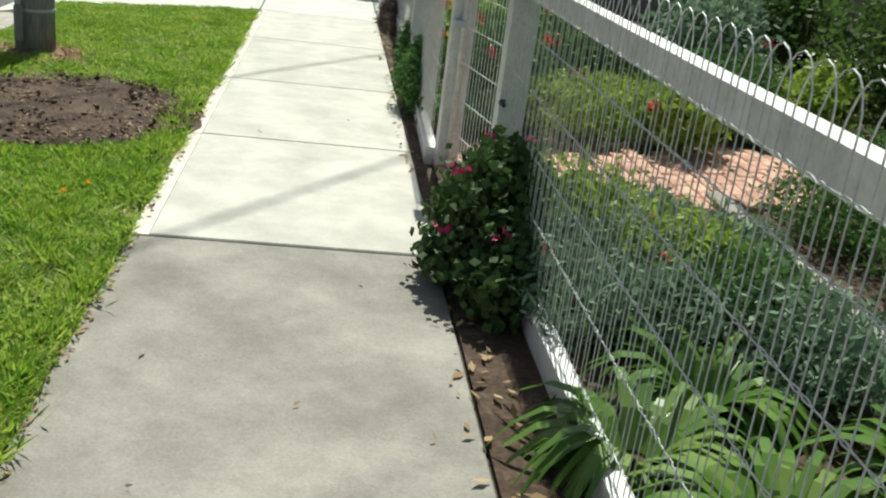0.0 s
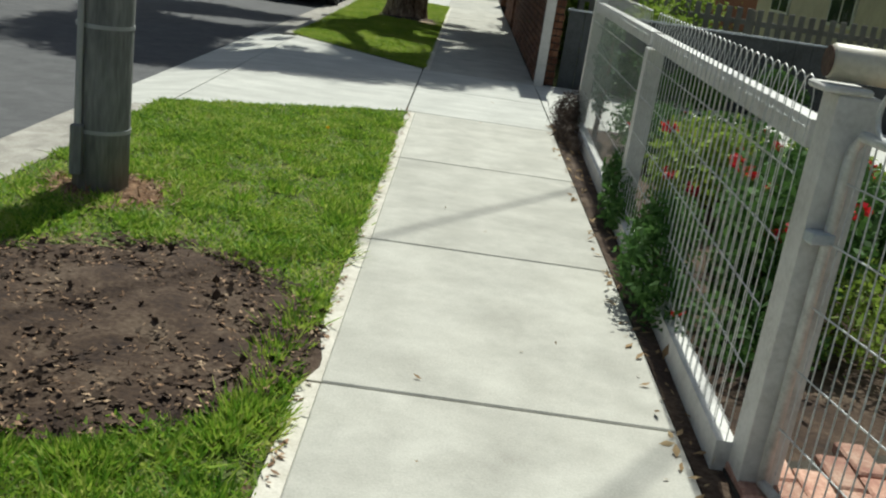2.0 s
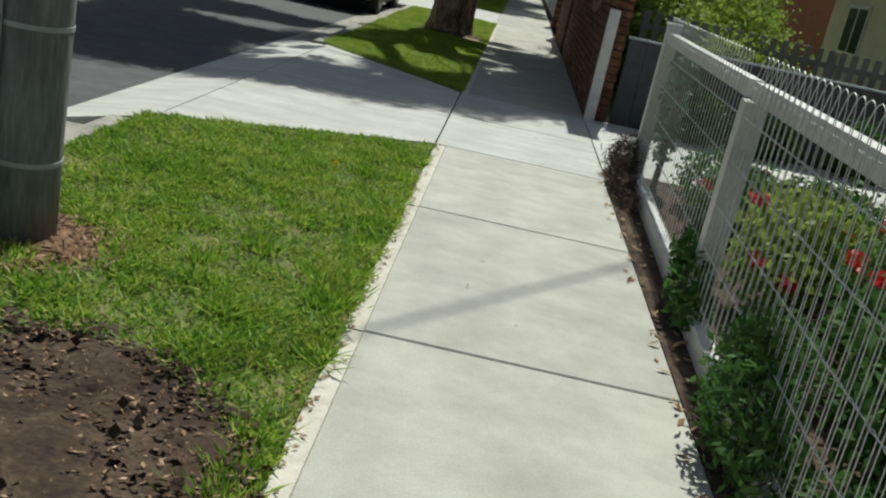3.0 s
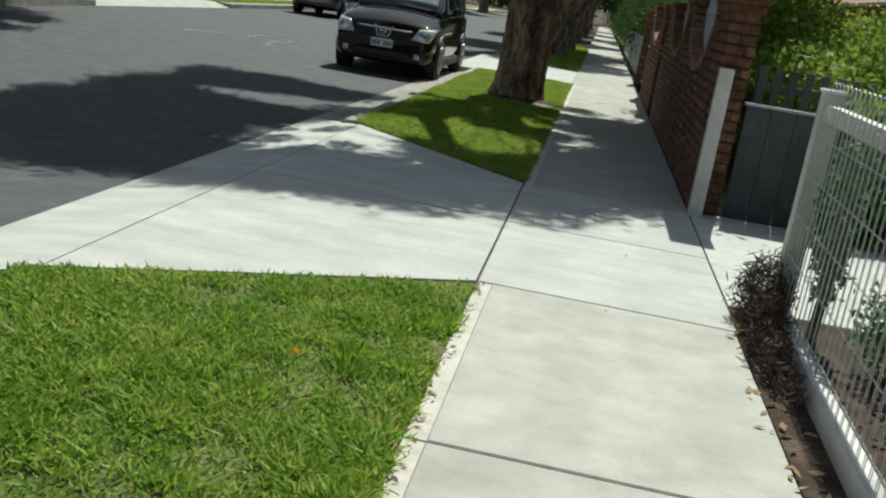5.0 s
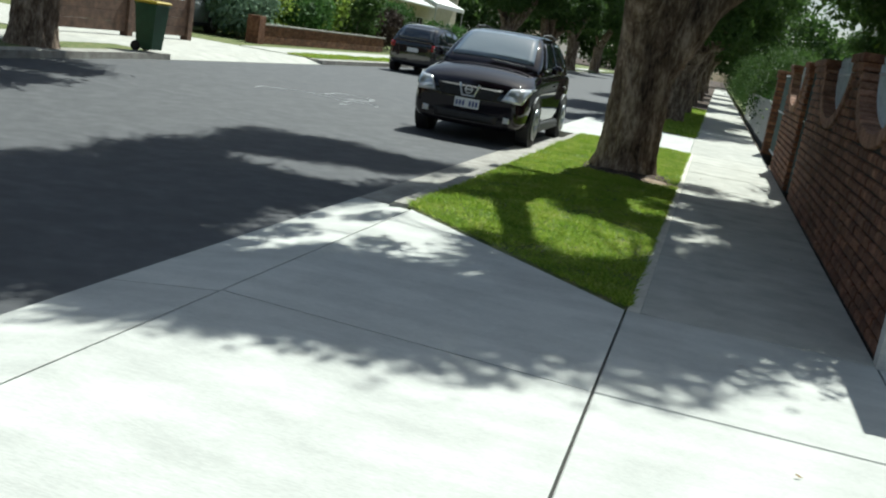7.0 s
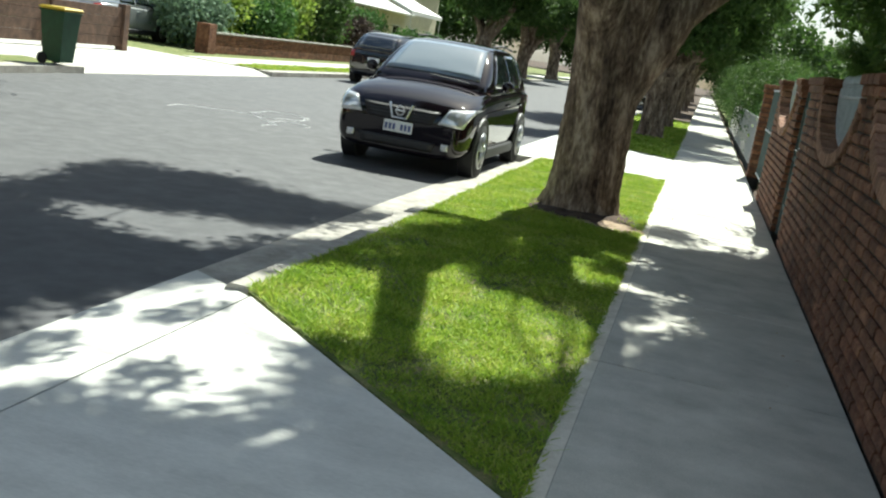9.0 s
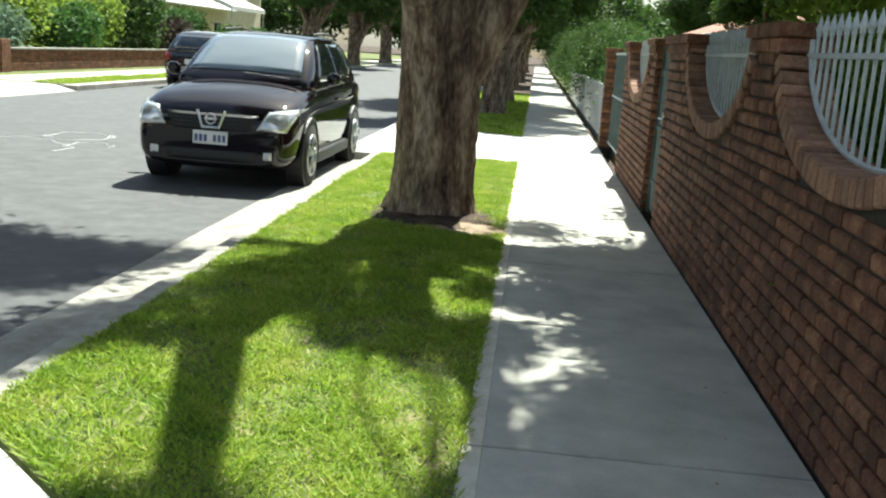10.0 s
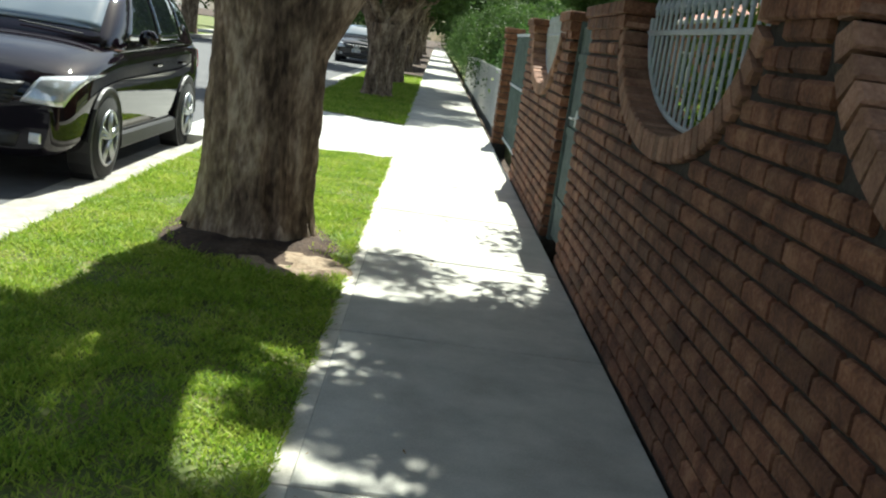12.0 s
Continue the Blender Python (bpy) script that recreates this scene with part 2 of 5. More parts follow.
AWNING = material("white_awning_canvas", [(0.74, 0.74, 0.72), (0.8, 0.8, 0.78)], 5, 0.8, 0.1)


def glass(name, colour, rough=0.03, ior=1.9):
    m = bpy.data.materials.new(name)
    m.use_nodes = True
    b = m.node_tree.nodes["Principled BSDF"]
    b.inputs["Base Color"].default_value = (*colour, 1)
    b.inputs["Roughness"].default_value = rough
    b.inputs["Specular IOR Level"].default_value = 0.9
    b.inputs["Coat Weight"].default_value = 0.6
    b.inputs["Coat Roughness"].default_value = 0.02
    b.inputs["Coat IOR"].default_value = ior
    return m


CAR_GLASS = glass("tinted_car_glass", (0.012, 0.016, 0.018))
# Pale base colour stands in for bright reflected sky and the daylit cabin.
SCREEN_GLASS = glass("windscreen_glass_painted_sky", (0.16, 0.20, 0.23), 0.03, 2.4)
HOUSE_GLASS = glass("house_glass", (0.03, 0.035, 0.04))


# ---- mesh helpers ----
class Shape:
    """A mesh put together from simple solids."""

    def __init__(self):
        self.v, self.f = [], []

    def add(self, verts, faces):
        b = len(self.v)
        self.v += [tuple(p) for p in verts]
        self.f += [tuple(b + i for i in q) for q in faces]
        return self

    def box(self, x0, x1, y0, y1, z0, z1, c=0.0, m=None):
        """A box with corners chamfered by c."""
        cx, cy, cz = (x0 + x1) / 2, (y0 + y1) / 2, (z0 + z1) / 2
        hx, hy, hz = (x1 - x0) / 2, (y1 - y0) / 2, (z1 - z0) / 2
        if c <= 0:
            vs = [(sx * hx, sy * hy, sz * hz) for sx in (-1, 1) for sy in (-1, 1) for sz in (-1, 1)]
            fs = [(0, 1, 3, 2), (4, 6, 7, 5), (0, 4, 5, 1), (2, 3, 7, 6), (0, 2, 6, 4), (1, 5, 7, 3)]
        else:
            c = min(c, hx * 0.9, hy * 0.9, hz * 0.9)
            vs, fs = [], []
            ring = [(-1, -1, 0), (1, -1, 0), (1, 1, 0), (-1, 1, 0)]
            for z, inset in ((-hz, c), (-hz + c, 0), (hz - c, 0), (hz, c)):
                for sx, sy, _ in ring:
                    vs.append((sx * (hx - inset), sy * (hy - inset), z))
            fs = [(3, 2, 1, 0), (12, 13, 14, 15)]
            for k in range(3):
                for i in range(4):
                    j = (i + 1) % 4
                    fs.append((4 * k + i, 4 * k + j, 4 * k + 4 + j, 4 * k + 4 + i))
        vs = [Vector((p[0] + cx, p[1] + cy, p[2] + cz)) for p in vs]
        if m is not None:
            vs = [m @ p for p in vs]
        return self.add(vs, fs)

    def tube(self, points, radii, n=8, cap=True):
        """A round rod along points."""
        pts = [Vector(p) for p in points]
        if isinstance(radii, (int, float)):
            radii = [radii] * len(pts)
        vs, fs = [], []
        side = None
        for i, p in enumerate(pts):
            d = (pts[min(i + 1, len(pts) - 1)] - pts[max(i - 1, 0)]).normalized()
            if side is None:
                side = d.orthogonal().normalized()
            side = (side - d * side.dot(d)).normalized()
            up = d.cross(side)
            for k in range(n):
                a = 2 * math.pi * k / n
                vs.append(p + (side * math.cos(a) + up * math.sin(a)) * radii[i])
        for i in range(len(pts) - 1):
            for k in range(n):
                j = (k + 1) % n
                fs.append((i * n + k, i * n + j, (i + 1) * n + j, (i + 1) * n + k))
        if cap:
            fs.append(tuple(range(n - 1, -1, -1)))
            fs.append(tuple((len(pts) - 1) * n + k for k in range(n)))
        return self.add(vs, fs)

    def prism(self, outline, z0, z1):
        """A flat polygon in plan, raised from z0 to z1."""
        n = len(outline)
        vs = [(x, y, z0) for x, y in outline] + [(x, y, z1) for x, y in outline]
        fs = [tuple(range(n - 1, -1, -1)), tuple(range(n, 2 * n))]
        fs += [(i, (i + 1) % n, n + (i + 1) % n, n + i) for i in range(n)]
        return self.add(vs, fs)

    def mesh(self, name, mat, smooth=False):
        me = bpy.data.meshes.new(name)
        me.from_pydata(self.v, [], self.f)
        me.materials.append(mat)
        me.validate()
        me.update()
        if smooth:
            me.polygons.foreach_set("use_smooth", [True] * len(me.polygons))
        return me


def part(name, shape, mat, parent=None, label="", smooth=False):
    ob = new(name, shape.mesh(name, mat, smooth) if isinstance(shape, Shape) else shape)
    if parent is not None:
        ob.parent = parent
    if label:
        ob["label"] = label
    return ob


def thing(name, label, category, group="", kind="", at=(0, 0, 0)):
    ob = tagged(new(name), label, category, group, kind)
    ob.location = at
    return ob


def quads(name, mat, centre, along, across, parent=None):
    """Many small four-cornered blades: centre, along and across are arrays of vectors."""
    n = len(centre)
    v = np.empty((n, 4, 3))
    v[:, 0], v[:, 1], v[:, 2], v[:, 3] = centre - along, centre + across, centre + along, centre - across
    me = bpy.data.meshes.new(name)
    me.vertices.add(4 * n)
    me.vertices.foreach_set("co", v.ravel())
    me.loops.add(4 * n)
    me.loops.foreach_set("vertex_index", np.arange(4 * n, dtype=np.int32))
    me.polygons.add(n)
    me.polygons.foreach_set("loop_start", np.arange(0, 4 * n, 4, dtype=np.int32))
    me.update(calc_edges=True)
    me.materials.append(mat)
    ob = new(name, me)
    if parent is not None:
        ob.parent = parent
    return ob


def unit(n, rng):
    d = rng.normal(size=(n, 3))
    return d / np.linalg.norm(d, axis=1)[:, None]


def leaf_cloud(name, mat, lumps, per, size, seed, parent=None, slim=0.45, shell=0.55, droop=0.0):
    """Leaves in lumps (x, y, z, rx, ry, rz), thicker near each lump's skin."""
    rng = np.random.default_rng(seed)
    cs = []
    for x, y, z, rx, ry, rz in lumps:
        n = max(8, int(per * (rx * ry * rz) ** (2 / 3)))
        d = unit(n, rng) * (shell + (1 - shell) * rng.random(n) ** 0.5)[:, None]
        d *= (1 + 0.18 * rng.normal(size=n))[:, None]
        cs.append(d * (rx, ry, rz) + (x, y, z))
    c = np.concatenate(cs)
    n = len(c)
    a = unit(n, rng)
    a[:, 2] -= droop
    a /= np.linalg.norm(a, axis=1)[:, None]
    b = np.cross(a, unit(n, rng))
    b /= np.maximum(np.linalg.norm(b, axis=1), 1e-6)[:, None]
    s = size * (0.6 + 0.8 * rng.random(n))[:, None]
    return quads(name, mat, c, a * s * 0.5, b * s * 0.5 * slim, parent)


def inside(poly, x, y):
    r = np.zeros(len(x), bool)
    for i in range(len(poly)):
        (xa, ya), (xb, yb) = poly[i], poly[i - 1]
        hit = ((ya > y) != (yb > y)) & (x < (xb - xa) * (y - ya) / (yb - ya + 1e-12) + xa)
        r ^= hit
    return r


def grass(name, mat, poly, per, height, width, seed, skip=None, base=0.0):
    """Blades standing in a polygon of the plan."""
    rng = np.random.default_rng(seed)
    xs, ys = [p[0] for p in poly], [p[1] for p in poly]
    n = int(per * (max(xs) - min(xs)) * (max(ys) - min(ys)))
    x, y = rng.uniform(min(xs), max(xs), n), rng.uniform(min(ys), max(ys), n)
    ok = inside(poly, x, y)
    if skip is not None:
        ok &= ~skip(x, y, rng)
    x, y = x[ok], y[ok]
    n = len(x)
    tuft = 0.8 + 0.35 * np.sin(x * 9.1 + 2.3 * np.sin(y * 5.3)) * np.sin(y * 8.7 + 2 * np.sin(x * 4)) + 0.25 * np.sin(x * 2.3 + y) * np.sin(y * 1.7 - x)
    h = height * (0.45 + 0.8 * rng.random(n)) * tuft
    lean = rng.normal(size=(n, 2)) * 0.9
    along = np.stack([lean[:, 0] * h, lean[:, 1] * h, h], 1) * 0.5
    ang = rng.uniform(0, math.pi, n)
    w = width * (0.6 + 0.8 * rng.random(n)) * 0.5
    across = np.stack([np.cos(ang) * w, np.sin(ang) * w, np.zeros(n)], 1)
    centre = np.stack([x, y, np.full(n, base)], 1) + along
    return tagged(quads(name, mat, centre, along, across), kind="stuff")


# ---- ground, road, kerbs ----
KERB_X, GUTTER_X = -1.90, -2.50
ground = part("ground", Shape().box(-300, 300, -200, 400, -0.6, -0.20), SOIL)
tagged(ground, "bare brown earth under the street and gardens", "ground", kind="structure")
road = part("road", Shape().box(-12.5, GUTTER_X - 0.004, -60, 260, -0.3, -0.125), ASPHALT)
tagged(road, "grey worn asphalt suburban road", "road", kind="structure")


def kerb_run(name, x_back, x_face, x_gutter, y0, y1, sign=1):
    k = thing(name, "pale concrete kerb and gutter along the road", "kerb", "kerbs", "structure")
    s = 2.4
    y = y0
    while y < y1 - 0.01:
        ye = min(y + s, y1)
        prof = [(x_back, -0.3), (x_back, 0.0), (x_face + 0.03 * sign, 0.0), (x_face, -0.025), (x_face - 0.03 * sign, -0.105), (x_gutter, -0.118), (x_gutter, -0.3)]
        n = len(prof)
        vs = [(px, y + 0.004, pz) for px, pz in prof] + [(px, ye - 0.004, pz) for px, pz in prof]
        fs = [(i, (i + 1) % n, n + (i + 1) % n, n + i) for i in range(n)] + [tuple(range(n - 1, -1, -1)), tuple(range(n, 2 * n))]
        part("kerb_stone", Shape().add(vs, fs), KERB, k)
        y = ye
    return k


kerb_run("kerb_1", KERB_X, -2.06, GUTTER_X, -14, 4.62)
kerb_run("kerb_2", KERB_X, -2.06, GUTTER_X, 10.90, 21.0)
kerb_run("kerb_3", KERB_X, -2.06, GUTTER_X, 26.6, 70.0)

# ---- footpath ----
footpath = thing("footpath", "pale concrete footpath cast in bays with tooled joints", "footpath", kind="structure")
WALL_X = 1.37
bed = part("joint_bed", Shape().box(0.0, WALL_X, -14, 160, -0.25, -0.03), JOINT, footpath, "dark dirt in the joints")


def slab(x0, x1, y0, y1, mat, parent, name="slab", top=0.0):
    g = 0.006
    return part(name, Shape().box(x0 + g, x1 - g, y0 + g, y1 - g, -0.1, top, 0.006), mat, parent)


bays = [-14.0, -11.6, -9.2, -6.9, -5.0, -1.505, 0.27, 2.01, 4.03, 6.0]
for a, b in zip(bays[:-1], bays[1:]):
    old = b <= -1.5
    if old:
        slab(0.0, WALL_X - 0.02, a, b, CONCRETE_OLD, footpath, "slab", -0.006)
    else:
        part("trowelled_edge", Shape().box(0.006, 0.0825, a + 0.008, b - 0.008, -0.1, -0.0035), CONCRETE_EDGE, footpath)
        part("slab", Shape().box(0.083, WALL_X - 0.02, a + 0.007, b - 0.007, -0.1, 0.0, 0.006), CONCRETE, footpath)
for a, b in ((6.0, 7.56), (7.56, 9.09)):
    slab(0.0, WALL_X, a, b, CONCRETE_NEW, footpath)
bays = [9.09, 11.06, 12.90, 14.57, 16.3, 18.0, 19.7, 21.36]
for a, b in zip(bays[:-1], bays[1:]):
    part("trowelled_edge", Shape().box(0.006, 0.0825, a + 0.008, b - 0.008, -0.1, -0.0035), CONCRETE_EDGE, footpath)
    part("slab", Shape().box(0.083, WALL_X, a + 0.011, b - 0.011, -0.1, 0.0, 0.006), CONCRETE, footpath)
y = 21.36
while y < 120:
    slab(0.0, WALL_X, y, y + 1.75, CONCRETE, footpath)
    y += 1.75

# crossover to the first driveway: flared sides, dished kerb
crossover = thing("driveway_crossover", "pale new concrete driveway crossover with flared sides", "driveway", kind="structure")
part("joint_bed", Shape().prism([(0, 6.0), (0, 9.09), (-2.49, 11.38), (-2.49, 4.56)], -0.3, -0.128), JOINT, crossover, "dark dirt in the joints")


def apron(y_in0, y_in1, y_out0, y_out1, mat):
    """One half of the crossover: a flat apron, a lip, and the slope to the road."""
    g = 0.006

    def yy(x, a, b):
        return a + (b - a) * (-x / 2.38)
    xs = [(-0.006, 0.0), (-1.836, -0.008)]
    xs2 = [(-1.86, -0.018), (-2.05, -0.045), (-2.495, -0.114)]
    for run, nm in ((xs, "apron_slab"), (xs2, "dished_kerb")):
        vs, fs = [], []
        for x, z in run:
            vs += [(x, yy(x, y_in0, y_out0) + g, z), (x, yy(x, y_in1, y_out1) - g, z)]
        n = len(run)
        for x, z in run:
            vs += [(x, yy(x, y_in0, y_out0) + g, -0.3), (x, yy(x, y_in1, y_out1) - g, -0.3)]
        for i in range(n - 1):
            a = 2 * i
            fs += [(a, a + 1, a + 3, a + 2), (2 * n + a, 2 * n + a + 2, 2 * n + a + 3, 2 * n + a + 1), (a, a + 2, 2 * n + a + 2, 2 * n + a), (a + 1, 2 * n + a + 1, 2 * n + a + 3, a + 3)]
        fs += [(0, 2 * n, 2 * n + 1, 1), (2 * n - 2, 2 * n - 1, 4 * n - 1, 4 * n - 2)]
        part(nm, Shape().add(vs, fs), mat, crossover)


apron(6.0, 7.56, 4.62, 7.77, CONCRETE_NEW)
apron(7.56, 9.09, 7.77, 11.27, CONCRETE_NEW)
crossover_2 = thing("driveway_crossover", "sunlit pale concrete crossover of the next driveway", "driveway", kind="structure")
part("apron_slab", Shape().prism([(0, 21.36), (0, 25.66), (-2.50, 26.6), (-2.50, 21.0)], -0.3, -0.006), CONCRETE_NEW, crossover_2)
drive_in = part("driveway", Shape().box(WALL_X + 0.006, 11, 6.5, 9.24, -0.2, -0.004), CONCRETE_NEW)
tagged(drive_in, "pale grey concrete driveway into the yard", "driveway", kind="structure")

# ---- verges ----
VERGE_1 = [(0.0, -14), (0.0, 5.99), (KERB_X, 4.93), (KERB_X, -14)]
VERGE_2 = [(0.0, 9.12), (KERB_X, 10.86), (KERB_X, 21.08), (0.0, 21.34)]
VERGE_3 = [(0.0, 25.7), (KERB_X, 26.45), (KERB_X, 46), (0.0, 46)]


def verge(poly, mat, label):
    v = part("verge", Shape().prism(poly, -0.3, -0.012), mat)
    return tagged(v, label, "lawn", kind="structure")


verge(VERGE_1, TURF, "green nature strip lawn with a bare earth patch")
verge(VERGE_2, TURF, "green mown nature strip under the tree")
verge(VERGE_3, TURF, "green mown nature strip further along")


def bare(x, y, rng):
    d = ((x + 0.80) / 0.80) ** 2 + ((y - 0.55) / 0.92) ** 2
    d2 = ((x + 1.33) / 0.36) ** 2 + ((y - 2.15) / 0.36) ** 2
    worn = np.sin(x * 5.2 + 1.7 * np.sin(y * 3.1)) * np.sin(y * 4.1 + 1.1 * np.sin(x * 6.0)) + 0.35 * np.sin(x * 17 + y * 13)
    patchy = (worn > 0.22) & (rng.random(len(x)) < 0.72)
    return patchy | (d + rng.normal(size=len(x)) * 0.10 < 1.0) | (d2 + rng.normal(size=len(x)) * 0.2 < 0.8)


def thin(x, y, rng):
    d = ((x + 0.3) / 0.34) ** 2 + ((y - 15.75) / 0.34) ** 2
    d2 = ((x + 0.68) / 0.60) ** 2 + ((y - 16.3) / 0.75) ** 2
    worn = np.sin(x * 4.3 + 1.9 * np.sin(y * 2.7)) * np.sin(y * 3.4 + 1.3 * np.sin(x * 5.0)) + 0.3 * np.sin(x * 15 + y * 11)
    patchy = (worn > 0.4) & (rng.random(len(x)) < 0.6)
    return patchy | (d + rng.normal(size=len(x)) * 0.2 < 0.9) | (d2 + rng.normal(size=len(x)) * 0.2 < 1)


edge_1 = [(0.02, -5.5), (0.01, 5.89), (KERB_X + 0.02, 4.83), (KERB_X - 0.02, -5.5)]
tagged(grass("grass_blades", GRASS, edge_1, 12000, 0.040, 0.011, 3, bare), "long uneven green grass blades of the nature strip", "grass")


def tufts(name, mat, spots, blades, height, spread, seed, label):
    """Thick tussocks of longer grass."""
    r = np.random.default_rng(seed)
    c = np.repeat(np.array(spots, float), blades, axis=0)
    n = len(c)
    off = r.normal(size=(n, 2)) * spread
    h = height * (0.5 + r.random(n))
    lean = off / spread * 0.35 + r.normal(size=(n, 2)) * 0.3
    along = np.stack([lean[:, 0] * h, lean[:, 1] * h, h], 1) * 0.5
    a = r.uniform(0, math.pi, n)
    w = 0.005
    across = np.stack([np.cos(a) * w, np.sin(a) * w, np.zeros(n)], 1)
    base = np.stack([c[:, 0] + off[:, 0], c[:, 1] + off[:, 1], np.zeros(n) - 0.005], 1)
    return tagged(quads(name, mat, base + along, along, across), label, "grass", kind="stuff")


rg = random.Random(2)
spots = []
while len(spots) < 120:
    x, y = rg.uniform(-1.8, -0.14), rg.uniform(-4.5, 5.6)
    if ((x + 0.8) / 0.9) ** 2 + ((y - 0.55) / 1.0) ** 2 > 1.0 and y < 5.55 + 0.55 * x and (y < 0.6 or rg.random() < 0.5):
        spots.append((x, y))
for k in range(26):
    a = rg.uniform(3.4, 6.1)
    spots.append((min(-0.12, -0.80 + 0.93 * math.cos(a)), 0.55 + 1.05 * math.sin(a)))
for k in range(40):
    spots.append((rg.uniform(-0.12, -0.05), rg.uniform(-4.5, 5.4)))
tufts("grass_tufts", GRASS, spots, 130, 0.046, 0.036, 12, "longer tussocks of green grass in the nature strip")
edge_2 = [(0.02, 9.12), (KERB_X, 10.86), (KERB_X, 21.08), (0.02, 21.34)]
tagged(grass("grass_blades", LAWN, edge_2, 10000, 0.034, 0.009, 4, thin), "short bright green mown grass blades", "grass")
edge_3 = [(0.0, 25.7), (KERB_X, 26.45), (KERB_X, 44), (0.0, 44)]
tagged(grass("grass_blades", LAWN, edge_3, 1200, 0.06, 0.03, 5), "short green grass blades further along", "grass")


def mound(name, x, y, rx, ry, h, mat, label, seed):
    """A low uneven heap of earth."""
    s = Shape()
    rings, n = 12, 40
    vs, fs = [(x, y, h)], []
    for r in range(1, rings + 1):
        q = r / rings
        for k in range(n):
            a = 2 * math.pi * k / n
            e = 1 + 0.10 * noise.noise(Vector((math.cos(a) * 1.5 + seed, math.sin(a) * 1.5, 0)))
            px, py = x + rx * q * e * math.cos(a), y + ry * q * e * math.sin(a)
            z = h * (1 - q * q) + 0.030 * noise.noise(Vector((px * 4, py * 4, seed))) + 0.014 * noise.noise(Vector((px * 14, py * 14, seed)))
            vs.append((px, py, z if r < rings else -0.03))
    for k in range(n):
        fs.append((0, 1 + k, 1 + (k + 1) % n))
    for r in range(rings - 1):
        for k in range(n):
            j = (k + 1) % n
            fs.append((1 + r * n + k, 1 + (r + 1) * n + k, 1 + (r + 1) * n + j, 1 + r * n + j))
    ob = part(name, s.add(vs, fs), mat, smooth=True)
    return tagged(ob, label, "earth", kind="stuff")


mound("earth_mound", -0.80, 0.55, 0.86, 0.98, 0.03, SOIL, "bare dark brown earth patch in the grass", 2.0)

# ---- litter, pole ----
rng = np.random.default_rng(11)


def scatter(name, mat, n, x0, x1, y0, y1, z, size, seed, label, category, keep=None, slim=0.4):
    r = np.random.default_rng(seed)
    x, y = r.uniform(x0, x1, n), r.uniform(y0, y1, n)
    if keep is not None:
        ok = keep(x, y)
        x, y = x[ok], y[ok]
    n = len(x)
    a = r.normal(size=(n, 3)) * (1, 1, 0.25)
    a /= np.linalg.norm(a, axis=1)[:, None]
    b = np.cross(a, np.array([0, 0, 1.0]) + r.normal(size=(n, 3)) * 0.3)
    b /= np.linalg.norm(b, axis=1)[:, None]
    s = size * (0.5 + r.random(n))[:, None] * 0.5
    c = np.stack([x, y, z + 0.004 + np.abs(a[:, 2]) * s[:, 0] + 0.002 * r.random(n)], 1)
    return tagged(quads(name, mat, c, a * s, b * s * slim), label, category, kind="stuff")


scatter("earth_clods", SOIL, 3200, -1.66, 0.05, -0.5, 1.6, 0.014, 0.034, 26, "dark crumbly clods on the bare earth", "earth", lambda x, y: ((x + 0.8) / 0.84) ** 2 + ((y - 0.55) / 0.97) ** 2 < 1, 0.8)
scatter("bark_chips", CHIP, 2600, -1.66, 0.05, -0.5, 1.6, 0.02, 0.022, 21, "dry bark chips and straw on the bare earth", "bark chips", lambda x, y: ((x + 0.8) / 0.82) ** 2 + ((y - 0.55) / 0.95) ** 2 < 1)
scatter("dry_straw", CHIP, 900, -1.75, -0.9, 1.7, 2.6, 0.015, 0.06, 22, "dry brown straw round the foot of the pole", "straw", lambda x, y: ((x + 1.33) / 0.4) ** 2 + ((y - 2.15) / 0.4) ** 2 < 1, 0.15)
scatter("fallen_leaves", FALLEN, 260, 1.28, 1.5, -5.5, 6.4, 0.0, 0.05, 23, "dry brown leaves along the fence", "leaves")
scatter("fallen_leaves", FALLEN, 45, 0.0, 1.36, -5.5, 20, 0.0, 0.028, 24, "few small dry leaves on the footpath", "leaves")
scatter("edge_crumbs", CHIP, 800, -0.05, 0.05, -5.5, 6, -0.004, 0.03, 25, "earth crumbs and dry grass at the path's edge", "crumbs")
mound("straw_ring", -1.40, 2.21, 0.38, 0.36, 0.012, MULCH, "orange brown mulch round the pole", 5.0)
mound("bare_patch", -0.30, 15.72, 0.36, 0.32, 0.006, material("dry_pale_soil", [(0.16, 0.11, 0.07), (0.28, 0.21, 0.14), (0.40, 0.32, 0.23)], 12, 1, 0.6), "pale bare soil at the tree's foot", 7.0)
mound("shade_earth", -0.68, 16.3, 0.62, 0.76, 0.012, SOIL, "bare dark earth round the trunk", 8.0)

pole = thing("power_pole", "round grey weathered power pole with conduit and metal bands", "pole", at=(-1.41, 2.21, 0))
part("shaft", Shape().tube([(0, 0, -0.1), (0, 0, 0.4), (0.015, 0, 3), (0.03, 0, 10.5)], [0.145, 0.142, 0.13, 0.11], 24), POLE_WOOD, pole, smooth=True)
part("conduit", Shape().tube([(-0.075, -0.142, 0.36), (-0.075, -0.140, 4.0)], 0.016, 10), PVC, pole, "pale grey cable conduit")
part("conduit_shoe", Shape().box(-0.105, -0.045, -0.172, -0.125, 0.10, 0.37, 0.008), POLE_WOOD, pole)
for z in (0.32, 0.86, 1.5, 2.4):
    part("band", Shape().tube([(0, 0, z), (0.0, 0, z + 0.02)], 0.1465, 24), PVC, pole, "thin metal band")
